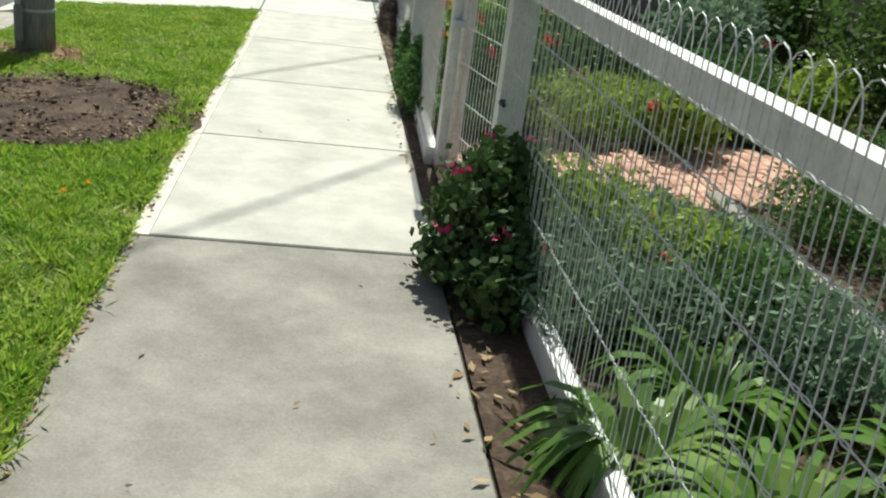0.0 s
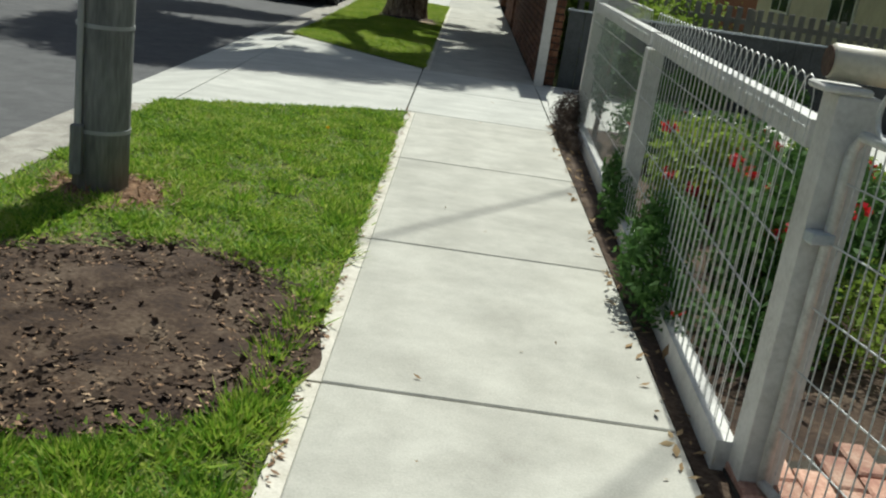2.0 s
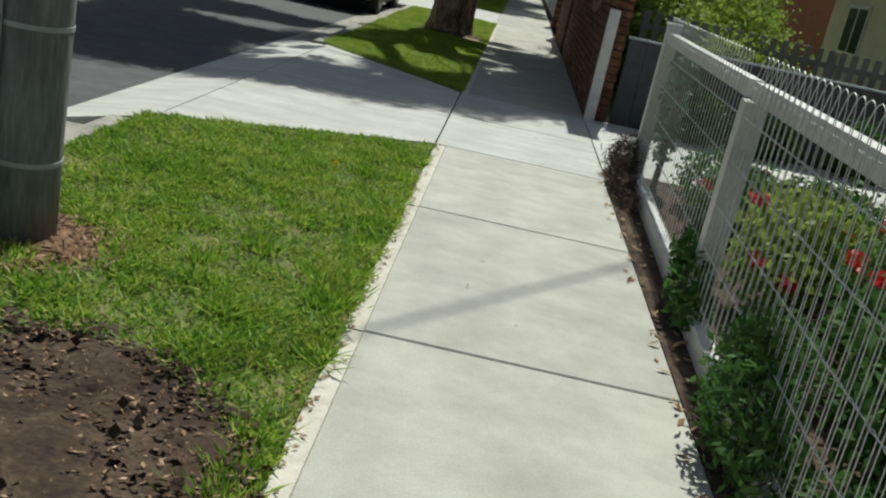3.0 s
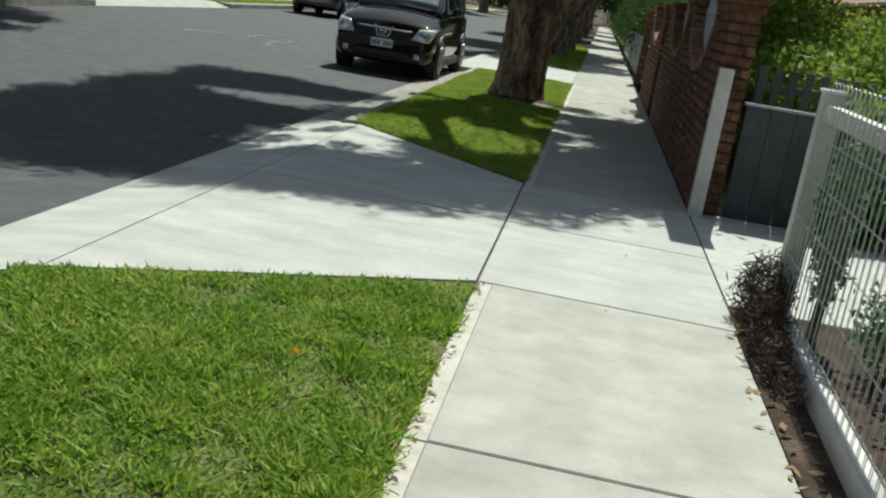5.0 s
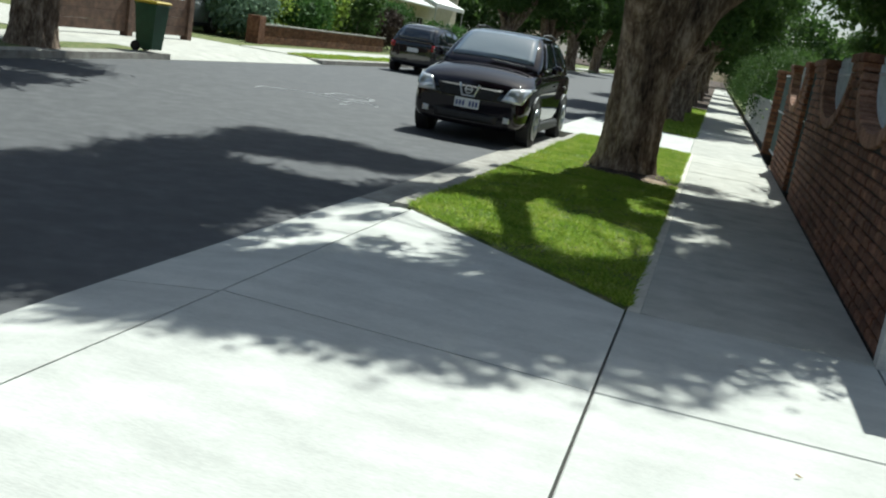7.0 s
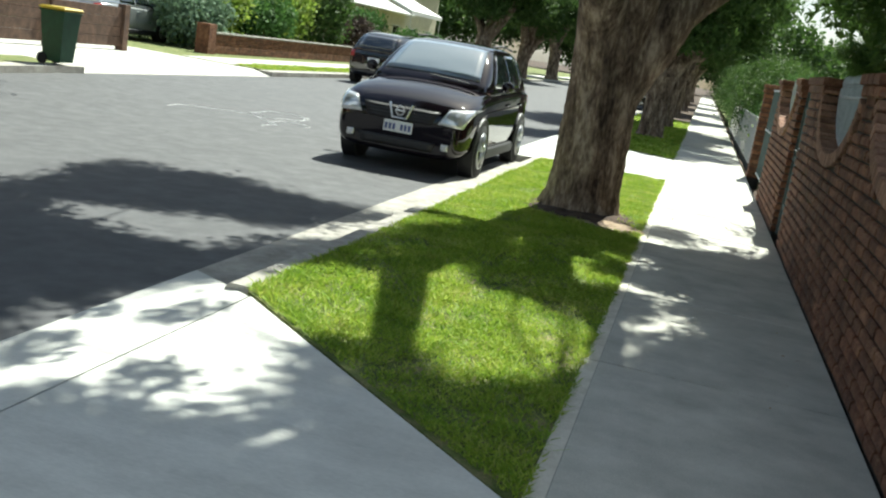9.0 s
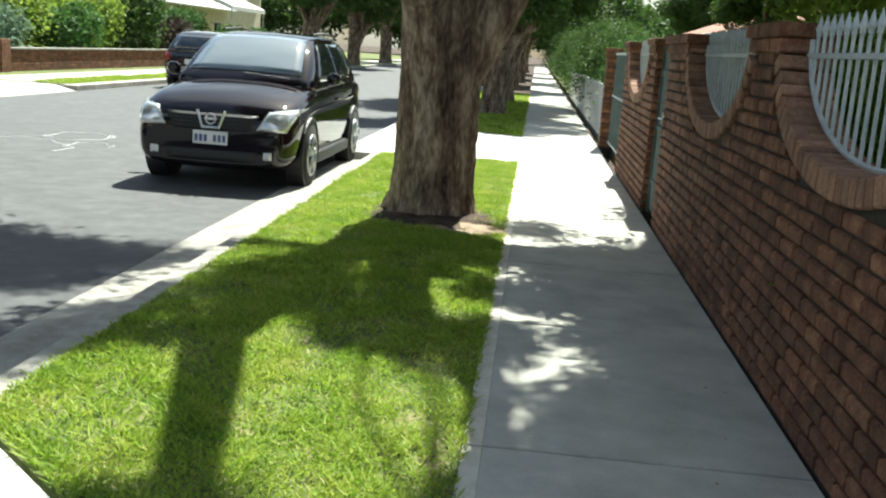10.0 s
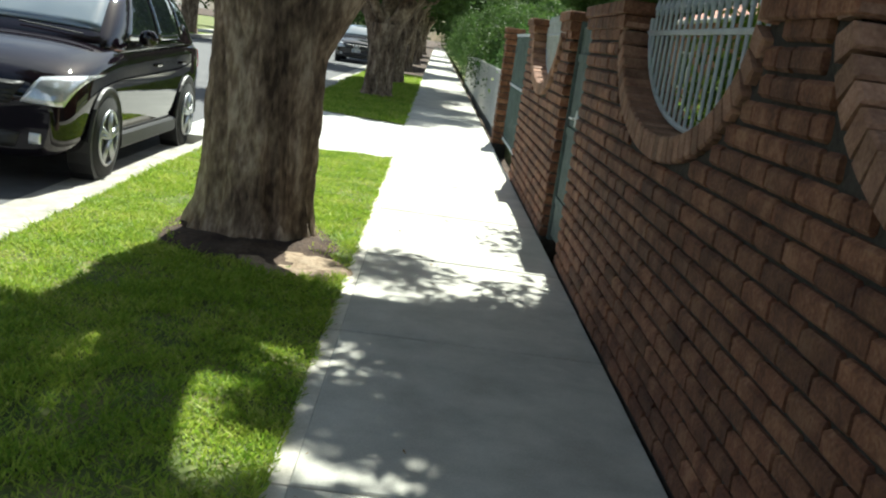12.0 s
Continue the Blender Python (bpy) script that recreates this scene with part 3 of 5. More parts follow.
for p, r in ((Vector((0.79, -0.6, 0)), 0.019), (Vector((0.44, 2.52, 0)), 0.018)):
    q = p + Vector((0.108, 0.719, 1)) * 10.2 - Vector((-1.41, 2.21, 0))
    d = Vector((0.575, 0.818, 0))
    part("cable", Shape().tube([q - d * 16, q + d * 26], r, 6), BLACK_PLASTIC, pole, "black overhead cable")

# ---- white wire fence and gate ----
def fence_x(y):
    return 1.49 + 0.024 * y if y > 0 else 1.535 if y > -0.5 else 1.69


fence = thing("garden_fence", "white timber post fence with looped woven wire", "fence")


def fence_post(y, h=1.17, w=0.055):
    x = fence_x(y)
    part("post", Shape().box(x - w, x + w, y - w, y + w, -0.1, h, 0.008), WHITE, fence, "white painted timber post")


def panel(ya, yb):
    y0, y1 = ya + 0.058, yb - 0.058
    xa, xb = fence_x(ya), fence_x(yb)

    def bar(z0, z1, d0, d1, nm, mat):
        xs0, xs1 = fence_x(y0), fence_x(y1)
        vs = [(xs0 + d0, y0, z0), (xs0 + d1, y0, z0), (xs0 + d1, y0, z1), (xs0 + d0, y0, z1), (xs1 + d0, y1, z0), (xs1 + d1, y1, z0), (xs1 + d1, y1, z1), (xs1 + d0, y1, z1)]
        part(nm, Shape().add(vs, [(0, 1, 2, 3), (7, 6, 5, 4), (0, 4, 5, 1), (1, 5, 6, 2), (2, 6, 7, 3), (3, 7, 4, 0)]), mat, fence)
    lift = 0.05 if yb < -0.5 else 0.0
    bar(1.09 + lift, 1.175 + lift, -0.035, 0.035, "top_rail", WHITE)
    bar(-0.02, 0.10, -0.075, -0.008, "plinth", WHITE)
    s = Shape()
    y = y0
    r = 0.0020
    while y < y1 - 0.14:
        x, w = fence_x(y) - 0.045, 0.135
        pts = [(x, y, 0.10), (x, y, 1.20 + lift)]
        for k in range(1, 8):
            a = math.pi * k / 8
            pts.append((x, y + w / 2 - w / 2 * math.cos(a), 1.20 + lift + 0.10 * math.sin(a)))
        pts += [(x - 0.004, y + w, 1.20 + lift), (x - 0.004, y + w, 0.10)]
        s.tube(pts, r, 4, False)
        y += 0.09
    for z in (0.16, 0.37, 0.58, 0.80, 1.01, 1.15):
        n = int((y1 - y0) / 0.035)
        for side in (1, -1):
            pts = [(fence_x(y0 + (y1 - y0) * i / n) - 0.047 + side * 0.003 * (1 if i % 2 else -1), y0 + (y1 - y0) * i / n, z + side * 0.0025 * (1 if (i // 2) % 2 else -1)) for i in range(n + 1)]
            s.tube(pts, 0.0019, 4, False)
    tagged(part("wire_mesh", s, GALV, fence, "white painted woven wire with looped top"), kind="stuff")


posts = [(-9.6, 1.22), (-6.8, 1.22), (-4.6, 1.22), (-0.93, 1.26), (-0.01, 1.27), (3.12, 1.085), (6.5, 1.23)]
for y, h in posts:
    fence_post(y, h, 0.064 if y in (-0.93, -0.01) else 0.052)
for a, b in ((-9.6, -6.8), (-6.8, -4.6), (-4.6, -0.93), (-0.01, 3.12), (3.12, 6.5)):
    panel(a, b)
part("post_cap", Shape().box(fence_x(6.5) - 0.062, fence_x(6.5) + 0.062, 6.438, 6.562, 1.23, 1.252, 0.006), WHITE, fence)
part("post_cap", Shape().box(fence_x(0.1) - 0.07, fence_x(0.1) + 0.07, -0.08, 0.06, 1.27, 1.292, 0.006), WHITE, fence)

gate = thing("garden_gate", "white tubular steel garden gate with wire mesh and scrolls", "gate")
GX = 1.535
frame_pts = [(GX, -0.10, 0.05), (GX, -0.10, 1.12), (GX, -0.14, 1.17), (GX, -0.87, 1.17), (GX, -0.92, 1.12), (GX, -0.92, 0.05), (GX, -0.10, 0.05)]
part("gate_frame", Shape().tube(frame_pts, 0.017, 10), GALV, gate, smooth=True)
s = Shape()
for i in range(16):
    s.tube([(GX, -0.11 - 0.05 * i, 0.06), (GX, -0.11 - 0.05 * i, 1.16)], 0.0026, 4)
for z in (0.25, 0.45, 0.65, 0.85, 1.03):
    s.tube([(GX, -0.1, z), (GX, -0.91, z)], 0.003, 4)
tagged(part("wire_mesh", s, GALV, gate), kind="stuff")
for c in (-0.24, -0.39, -0.54, -0.69, -0.80):
    pts = [(GX, c + 0.065 * math.cos(a) * (1 - 0.2 * k / 14), 1.245 + 0.07 * math.sin(a)) for k, a in ((k, -0.5 * math.pi + 2 * math.pi * k / 14) for k in range(15))]
    part("scroll", Shape().tube(pts, 0.008, 6), GALV, gate, smooth=True)
pivot = Matrix.Translation((GX, -0.10, 0))
gate.matrix_basis = pivot @ Matrix.Rotation(radians(10.5), 4, "Z") @ pivot.inverted()
part("latch", Shape().box(GX - 0.06, GX + 0.01, -0.12, -0.07, 0.84, 0.88, 0.006), STEEL, gate, "grey steel latch")
tube_box = thing("newspaper_tube", "cream round letterbox tube with brown end", "letterbox", at=(1.5, -0.01, 1.292))
part("tube", Shape().tube([(-0.06, 0.0, 0.06), (-0.05, 0.0, 0.06), (0.16, -0.03, 0.06), (0.17, -0.03, 0.06)], [0.044, 0.052, 0.052, 0.044], 20), CREAM, tube_box, smooth=True)
part("end_cap", Shape().tube([(-0.064, 0.0, 0.06), (-0.0605, 0.0, 0.06)], 0.044, 20), RUST, tube_box, "brown end cap")
knob = thing("gate_stop", "small black rubber gate stop on the post", "stop", at=(1.64, -1.01, 0.62))
part("stop_body", Shape().tube([(0, 0.018, 0), (0, -0.045, 0)], [0.02, 0.012], 10), BLACK_PLASTIC, knob)

# ---- garden behind the fence ----
garden = part("garden_bed", Shape().prism([(WALL_X - 0.012, -14), (16, -14), (16, 6.49), (WALL_X - 0.012, 6.49)], -0.25, -0.008), SOIL)
tagged(garden, "dark soil of the front garden and fence line", "garden bed", kind="structure")

brick_path = thing("brick_path", "pink weathered brick garden path", "path", kind="structure")
part("sand_bed", Shape().prism([(1.46, -0.58), (1.46, 0.06), (2.4, 0.42), (3.4, 0.95), (5.2, 1.2), (5.2, 0.2), (3.3, -0.35), (3.1, -2.2), (2.85, -2.2), (2.4, -0.62)], -0.1, 0.004), JOINT, brick_path)
path_poly = [(1.46, -0.58), (1.46, 0.06), (2.4, 0.42), (3.4, 0.95), (5.2, 1.2), (5.2, 0.2), (3.3, -0.35), (2.4, -0.62)]
paver = Shape().box(-0.052, 0.052, -0.11, 0.11, -0.03, 0.03, 0.008).mesh("paving_brick", PINK_BRICK)
rp = random.Random(5)
for i in range(36):
    for j in range(12):
        bx, by = 1.52 + i * 0.114, -0.72 + j * 0.23 + (0.115 if i % 2 else 0)
        if inside(path_poly, np.array([bx]), np.array([by]))[0]:
            o = part("paving_brick", paver, None, brick_path)
            o.matrix_basis = pose(bx, by, rp.uniform(-0.004, 0.004), 0, 0, rp.uniform(-3, 3))
for k in range(5):
    part("edging_stone", Shape().box(3.08, 3.2, -2.3 + k * 0.42, -1.9 + k * 0.42, -0.05, 0.06, 0.012), CONCRETE_OLD, brick_path, "pale concrete edging")


def shrub(name, x, y, lumps, leaf, label, per=1500, size=0.06, flowers=None, n_flowers=0, twigs=6, seed=1, slim=0.5, fsize=0.05):
    """A bush: stems, a crown of leaves, and flower heads."""
    t = thing(name, label, "bush", at=(x, y, 0))
    s = Shape()
    r = random.Random(seed)
    for k in range(twigs):
        lx, ly, lz, *_ = lumps[k % len(lumps)]
        s.tube([(r.uniform(-0.04, 0.04), r.uniform(-0.04, 0.04), -0.03), (lx * 0.5 + r.uniform(-0.03, 0.03), ly * 0.5, lz * 0.55), (lx, ly, lz)], [0.012, 0.009, 0.004], 5)
    part("stems", s, BARK, t)
    leaf_cloud("foliage", leaf, lumps, per, size, seed, t, slim)
    q = np.random.default_rng(seed + 50)
    for k in range(n_flowers):
        l = lumps[k % len(lumps)]
        d = unit(1, q)[0]
        d[2] = abs(d[2])
        c = np.array(l[:3]) + d * np.array(l[3:]) * 1.04
        part_flower = leaf_cloud("flower", flowers, [(c[0], c[1], c[2], fsize, fsize, fsize * 0.7)], 9000, fsize * 0.75, seed + k, t, 0.8)
    return t


shrub("geranium_bush", 1.49, -1.72, [(0, 0, 0.26, 0.20, 0.30, 0.24), (0.05, 0.32, 0.22, 0.17, 0.24, 0.20), (0.08, -0.25, 0.18, 0.16, 0.24, 0.17), (0.12, 0.1, 0.42, 0.16, 0.26, 0.17), (0.1, 0.45, 0.36, 0.12, 0.16, 0.14), (-0.06, -0.05, 0.12, 0.2, 0.3, 0.12), (0.02, -0.42, 0.12, 0.14, 0.16, 0.12)], GERANIUM_LEAF, "dark green geranium bush with magenta flowers by the fence", 30000, 0.045, PINK_PETAL, 16, 8, 31, 0.85, 0.042)
shrub("fence_bush", 1.46, 1.55, [(0, 0, 0.2, 0.16, 0.34, 0.20), (0.05, 0.28, 0.26, 0.13, 0.26, 0.20), (0.02, -0.25, 0.14, 0.12, 0.22, 0.14), (0.08, 0.1, 0.42, 0.10, 0.26, 0.12)], HEDGE_LEAF, "feathery green bush growing through the fence", 26000, 0.05, RED_PETAL, 0, 8, 32, 0.35)
shrub("fence_bush", 1.50, 3.05, [(0, 0, 0.16, 0.10, 0.20, 0.16), (0.02, 0.22, 0.26, 0.09, 0.16, 0.14), (0.0, -0.2, 0.1, 0.09, 0.16, 0.1)], HEDGE_LEAF, "small green bush at the fence", 24000, 0.055, RED_PETAL, 0, 5, 33, 0.4)
shrub("dry_bush", 1.50, 6.30, [(0, 0, 0.15, 0.15, 0.24, 0.16), (0.06, 0.2, 0.18, 0.13, 0.2, 0.15), (-0.03, -0.2, 0.11, 0.12, 0.16, 0.11)], DRY_LEAF, "dark dry twiggy bush at the fence end", 34000, 0.06, None, 0, 10, 34, 0.12)
shrub("climbing_rose", 1.74, 6.15, [(0, 0, 0.7, 0.10, 0.2, 0.35), (0, -0.2, 1.0, 0.08, 0.25, 0.14), (0, -0.1, 0.4, 0.08, 0.16, 0.2)], GREY_LEAF, "pale climbing rose on the end post", 12000, 0.05, None, 0, 5, 35, 0.6)

shrub("dry_bush", 1.44, 5.60, [(0, 0, 0.08, 0.10, 0.34, 0.10), (0.04, 0.3, 0.12, 0.10, 0.22, 0.12), (0.02, -0.35, 0.05, 0.07, 0.24, 0.06)], DRY_LEAF, "low dark dry twigs and leaf litter along the fence", 30000, 0.06, None, 0, 8, 36, 0.14)


def strap_plant(x, y, n, length, seed, label):
    """A clump of long arching leaves."""
    t = thing("strap_leaf_plant", label, "plant", "strap-leaved plants", at=(x, y, 0))
    r = random.Random(seed)
    s = Shape()
    for k in range(n):
        a, L, w = r.uniform(0, 2 * math.pi), length * r.uniform(0.6, 1.1), r.uniform(0.015, 0.029)
        d, side = Vector((math.cos(a), math.sin(a), 0)), Vector((-math.sin(a), math.cos(a), 0))
        up = r.uniform(0.55, 1.0)
        vs = []
        for i in range(6):
            u = i / 5
            p = d * (0.05 + L * 0.62 * u) + Vector((0, 0, L * (up * u - 0.95 * u * u)))
            ww = w * (1 - u ** 2.2) + 0.001
            vs += [p - side * ww, p + side * ww]
        s.add(vs, [(2 * i, 2 * i + 1, 2 * i + 3, 2 * i + 2) for i in range(5)])
    part("leaves", s, STRAP_LEAF, t)
    return t


for k, (x, y, n, L) in enumerate(((1.80, -3.1, 90, 0.66), (1.78, -3.9, 90, 0.7), (2.4, -3.9, 90, 0.75), (2.05, -3.55, 110, 0.75), (2.15, -2.75, 80, 0.7), (1.85, -4.4, 70, 0.75), (2.7, -3.3, 70, 0.7), (2.8, -4.4, 70, 0.75), (1.9, -5.4, 60, 0.7), (2.0, -2.1, 50, 0.55))):
    strap_plant(x, y, int(n * 1.6), L, 40 + k, "clump of glossy arching strap leaves behind the fence")
for k, (x, y, h) in enumerate(((1.92, -1.25, 0.17), (2.15, -1.75, 0.18), (2.4, -1.15, 0.15), (1.95, -0.9, 0.13), (2.5, -2.0, 0.16), (1.80, -1.75, 0.17), (1.78, -2.25, 0.18), (2.15, -2.3, 0.17), (2.75, -1.45, 0.14), (1.76, -1.3, 0.15), (2.55, -2.65, 0.16))):
    shrub("lavender_bush", x, y, [(0, 0, h, 0.22, 0.26, h), (0.15, 0.1, h * 0.9, 0.18, 0.18, h * 0.8)], GREY_LEAF, "grey-green lavender bush with few red flowers", 26000, 0.055, RED_PETAL, 2, 6, 60 + k, 0.25, 0.03)
for k, (x, y, rx, ry, h) in enumerate(((2.7, 1.25, 0.75, 0.45, 0.22), (3.55, -0.85, 0.36, 0.42, 0.20), (3.75, -1.75, 0.42, 0.5, 0.24), (4.4, 0.0, 0.5, 0.4, 0.24), (3.9, 1.9, 0.6, 0.5, 0.3))):
    shrub("clipped_mound", x, y, [(0, 0, h, rx, ry, h), (rx * 0.3, 0, h * 1.1, rx * 0.6, ry * 0.7, h * 0.9)], HEDGE_LEAF if k != 0 else LIME_LEAF, "low rounded clipped green shrub beside the brick path", 26000, 0.04, None, 0, 4, 80 + k, 0.4)
for k, (x, y, h, leaf) in enumerate(((2.05, 1.6, 0.5, HEDGE_LEAF), (2.3, 2.5, 0.48, HEDGE_LEAF), (2.1, 3.5, 0.46, LIME_LEAF), (2.7, 3.0, 0.46, HEDGE_LEAF), (2.5, 4.4, 0.42, HEDGE_LEAF), (2.2, 5.2, 0.32, HEDGE_LEAF), (3.1, 4.0, 0.4, LIME_LEAF), (3.0, 2.2, 0.5, HEDGE_LEAF))):
    shrub("rose_bush", x, y, [(0, 0, h * 0.9, 0.32, 0.36, h * 0.55), (0.2, 0.2, h * 0.75, 0.25, 0.3, h * 0.5), (-0.15, -0.2, h * 0.6, 0.22, 0.3, h * 0.45)], leaf, "green rose bush with red blooms in the garden", 13000, 0.06, RED_PETAL, 6, 8, 100 + k, 0.55, 0.055)
for k, (x, y, h, leaf) in enumerate(((4.6, -3.5, 1.0, HEDGE_LEAF), (5.2, -1.2, 1.1, TREE_LEAF), (5.6, 1.8, 1.2, TREE_LEAF), (4.2, 3.1, 0.8, GREY_LEAF), (5.4, 4.4, 1.0, TREE_LEAF), (4.4, -5.6, 1.2, TREE_LEAF), (3.2, -6.5, 0.9, HEDGE_LEAF), (6.6, 0.4, 1.5, TREE_LEAF), (6.4, -3.0, 1.5, TREE_LEAF), (3.3, 0.95, 0.42, LIME_LEAF), (4.6, 1.6, 0.5, LIME_LEAF))):
    shrub("garden_shrub", x, y, [(0, 0, h * 0.6, h * 0.7, h * 0.8, h * 0.55), (h * 0.3, h * 0.4, h * 0.9, h * 0.5, h * 0.5, h * 0.45), (-h * 0.2, -h * 0.5, h * 0.7, h * 0.5, h * 0.5, h * 0.5)], leaf, "dense leafy garden shrub in dark green", 8000, 0.085, RED_PETAL if k % 3 == 0 else None, 4 if k % 3 == 0 else 0, 6, 120 + k, 0.45, 0.05)

for k in range(26):
    x, y = 1.75 + (k * 0.618 % 1) * 2.6, -5.6 + (k * 0.383 % 1) * 4.6 if k % 2 else 1.0 + (k * 0.383 % 1) * 5.2
    h = 0.14 + 0.12 * (k * 0.77 % 1)
    shrub("ground_cover_plant", x, y, [(0, 0, h, 0.26, 0.28, h), (0.2, 0.1, h * 0.8, 0.2, 0.2, h * 0.8)], (HEDGE_LEAF, GREY_LEAF, LIME_LEAF)[k % 3], "low leafy green plant in the garden bed", 17000, 0.05, RED_PETAL, 1 if k % 4 == 0 else 0, 4, 400 + k, 0.4, 0.03)

# side fence of the driveway
side_fence = thing("side_fence", "low charcoal board fence along the driveway", "fence")
for k in range(46):
    part("board", Shape().box(1.66 + k * 0.2, 1.66 + k * 0.2 + 0.194, 9.30, 9.325, -0.05, 0.92, 0.004), DARK_FENCE, side_fence)
part("capping", Shape().box(1.64, 10.9, 9.285, 9.34, 0.922, 0.945, 0.004), STEEL, side_fence, "pale grey metal capping")
for k, (x, y, h) in enumerate(((2.5, 9.05, 0.28), (3.2, 9.05, 0.24), (4.2, 9.0, 0.3))):
    shrub("driveway_bush", x, y, [(0, 0, h, 0.3, 0.2, h), (0.2, -0.05, h * 0.8, 0.25, 0.18, h * 0.8)], HEDGE_LEAF, "low dark green bush against the charcoal fence", 20000, 0.06, None, 0, 5, 150 + k, 0.5)
picket = thing("picket_fence", "weathered grey picket fence in the neighbouring garden", "fence")
for k in range(34):
    x = 1.9 + k * 0.14
    part("picket", Shape().box(x, x + 0.075, 10.6, 10.62, 0.1, 1.22, 0.006), CONCRETE_OLD, picket)
for z in (0.4, 1.0):
    part("rail", Shape().box(1.88, 6.7, 10.622, 10.66, z, z + 0.07, 0.004), CONCRETE_OLD, picket)
for k in range(3):
    part("post", Shape().box(1.9 + k * 2.3, 1.98 + k * 2.3, 10.662, 10.75, -0.2, 1.2, 0.006), CONCRETE_OLD, picket)


# ---- brick wall ----
T, COURSE = 0.23, 0.086
wall = thing("brick_wall", "red-brown brick front wall with scooped bays and piers", "wall", kind="structure")
SCOOPS = [(11.35, 1.12, 1.69, 0.535), (14.33, 1.12, 1.69, 0.535), (19.35, 1.12, 1.69, 0.535)]
RUNS = [(9.2, 16.75), (17.65, 21.1)]


def top_at(y, grow=0.0):
    for c, a, z, d in SCOOPS:
        u = (y - c) / (a + grow)
        if abs(u) < 1:
            return z - (d + grow) * math.sqrt(1 - u * u) ** 1.0
    return 1.69


for y0, y1 in RUNS:
    n = int((y1 - y0) / 0.03)
    s = Shape()
    vs, fs = [], []
    xa, xb = WALL_X + 0.022, WALL_X + T
    for i in range(n + 1):
        y = y0 + 0.012 + (y1 - y0 - 0.024) * i / n
        z = top_at(y, 0.05)
        vs += [(xa, y, -0.2), (xa, y, z), (xb, y, z), (xb, y, -0.2)]
    for i in range(n):
        a = 4 * i
        fs += [(a, a + 1, a + 5, a + 4), (a + 1, a + 2, a + 6, a + 5), (a + 2, a + 3, a + 7, a + 6)]
    fs += [(0, 3, 2, 1), (4 * n, 4 * n + 1, 4 * n + 2, 4 * n + 3)]
    part("mortar_core", s.add(vs, fs), MORTAR, wall, "dark mortar")


def face_bricks(bulk, near):
    """Running bond on the street face; nearest bricks are pieces of their own."""
    full = Shape().box(0, 0.1, 0, 0.222, 0, 0.073, 0.012).mesh("brick", BRICK)
    half = Shape().box(0, 0.1, 0, 0.103, 0, 0.073, 0.012).mesh("brick", BRICK)
    r = random.Random(3)
    count = 0
    for y0, y1 in RUNS:
        for c in range(19):
            z = 0.012 + c * COURSE
            y = y0 + (0 if c % 2 == 0 else 0.119)
            spots = []
            if c % 2:
                spots.append((y0, 0.109))
            while y + 0.109 <= y1 + 0.01:
                spots.append((y, 0.228 if y + 0.228 <= y1 + 0.01 else 0.109))
                y += 0.238
            out = []
            for ys, ln in spots:
                fits = min(top_at(ys, 0.125), top_at(ys + ln, 0.125), top_at(ys + ln / 2, 0.125)) >= z + 0.07
                if fits:
                    out.append((ys, ln))
                elif ln > 0.2:
                    for yh in (ys, ys + 0.119):
                        if min(top_at(yh, 0.125), top_at(yh + 0.109, 0.125)) >= z + 0.06:
                            out.append((yh, 0.109))
            for ys, ln in out:
                dx = r.uniform(-0.004, 0.003)
                if near[0] <= ys < near[1] and count < 300 and z > 0.2:
                    o = part("brick", full if ln > 0.2 else half, None, wall)
                    o.matrix_basis = pose(WALL_X + dx, ys + r.uniform(-0.002, 0.002), z + r.uniform(-0.002, 0.002))
                    count += 1
                else:
                    bulk.box(WALL_X + dx, WALL_X + 0.1 + dx, ys, ys + ln - 0.006, z, z + 0.073, 0.012)


bulk = Shape()
face_bricks(bulk, (11.2, 15.2))
for y, sgn in ((9.2, -1), (17.65, -1)):
    for c in range(19):
        z = 0.012 + c * COURSE
        xs = [(WALL_X + 0.105, WALL_X + 0.225)] if c % 2 == 0 else [(WALL_X + 0.105, WALL_X + 0.16), (WALL_X + 0.168, WALL_X + 0.235)]
        for a, b in xs:
            bulk.box(a, b, y - 0.002, y + 0.1, z, z + 0.074, 0.008)
for y0, y1 in ((9.2, 10.21), (12.49, 13.19), (15.47, 16.75), (17.65, 18.21), (20.49, 21.1)):
    for g, z in ((0.022, 1.70), (0.04, 1.775)):
        y = y0 - g
        while y < y1 + g - 0.05:
            ye = min(y + 0.23, y1 + g)
            bulk.box(WALL_X - g, WALL_X + T + g, y, ye - 0.008, z - 0.078, z - 0.004, 0.008)
            y += 0.238
tagged(part("brickwork", bulk, BRICK_BULK, wall), kind="stuff")
soldier = Shape().box(-0.015, T + 0.012, -0.036, 0.036, -0.115, 0.0, 0.009).mesh("coping_brick", COPING)
for c, a, z, d in SCOOPS:
    n = 400
    pts = [(c - a * math.cos(math.pi * i / n), z - d * math.sin(math.pi * i / n)) for i in range(n + 1)]
    run, nxt = 0.0, 0.03
    for i in range(n):
        (ya, za), (yb, zb) = pts[i], pts[i + 1]
        run += math.hypot(yb - ya, zb - za)
        if run >= nxt:
            nxt += 0.082
            ang = math.atan2(zb - za, yb - ya)
            o = part("coping_brick", soldier, None, wall)
            o.matrix_basis = Matrix.Translation((WALL_X, ya, za)) @ Matrix.Rotation(ang, 4, "X")


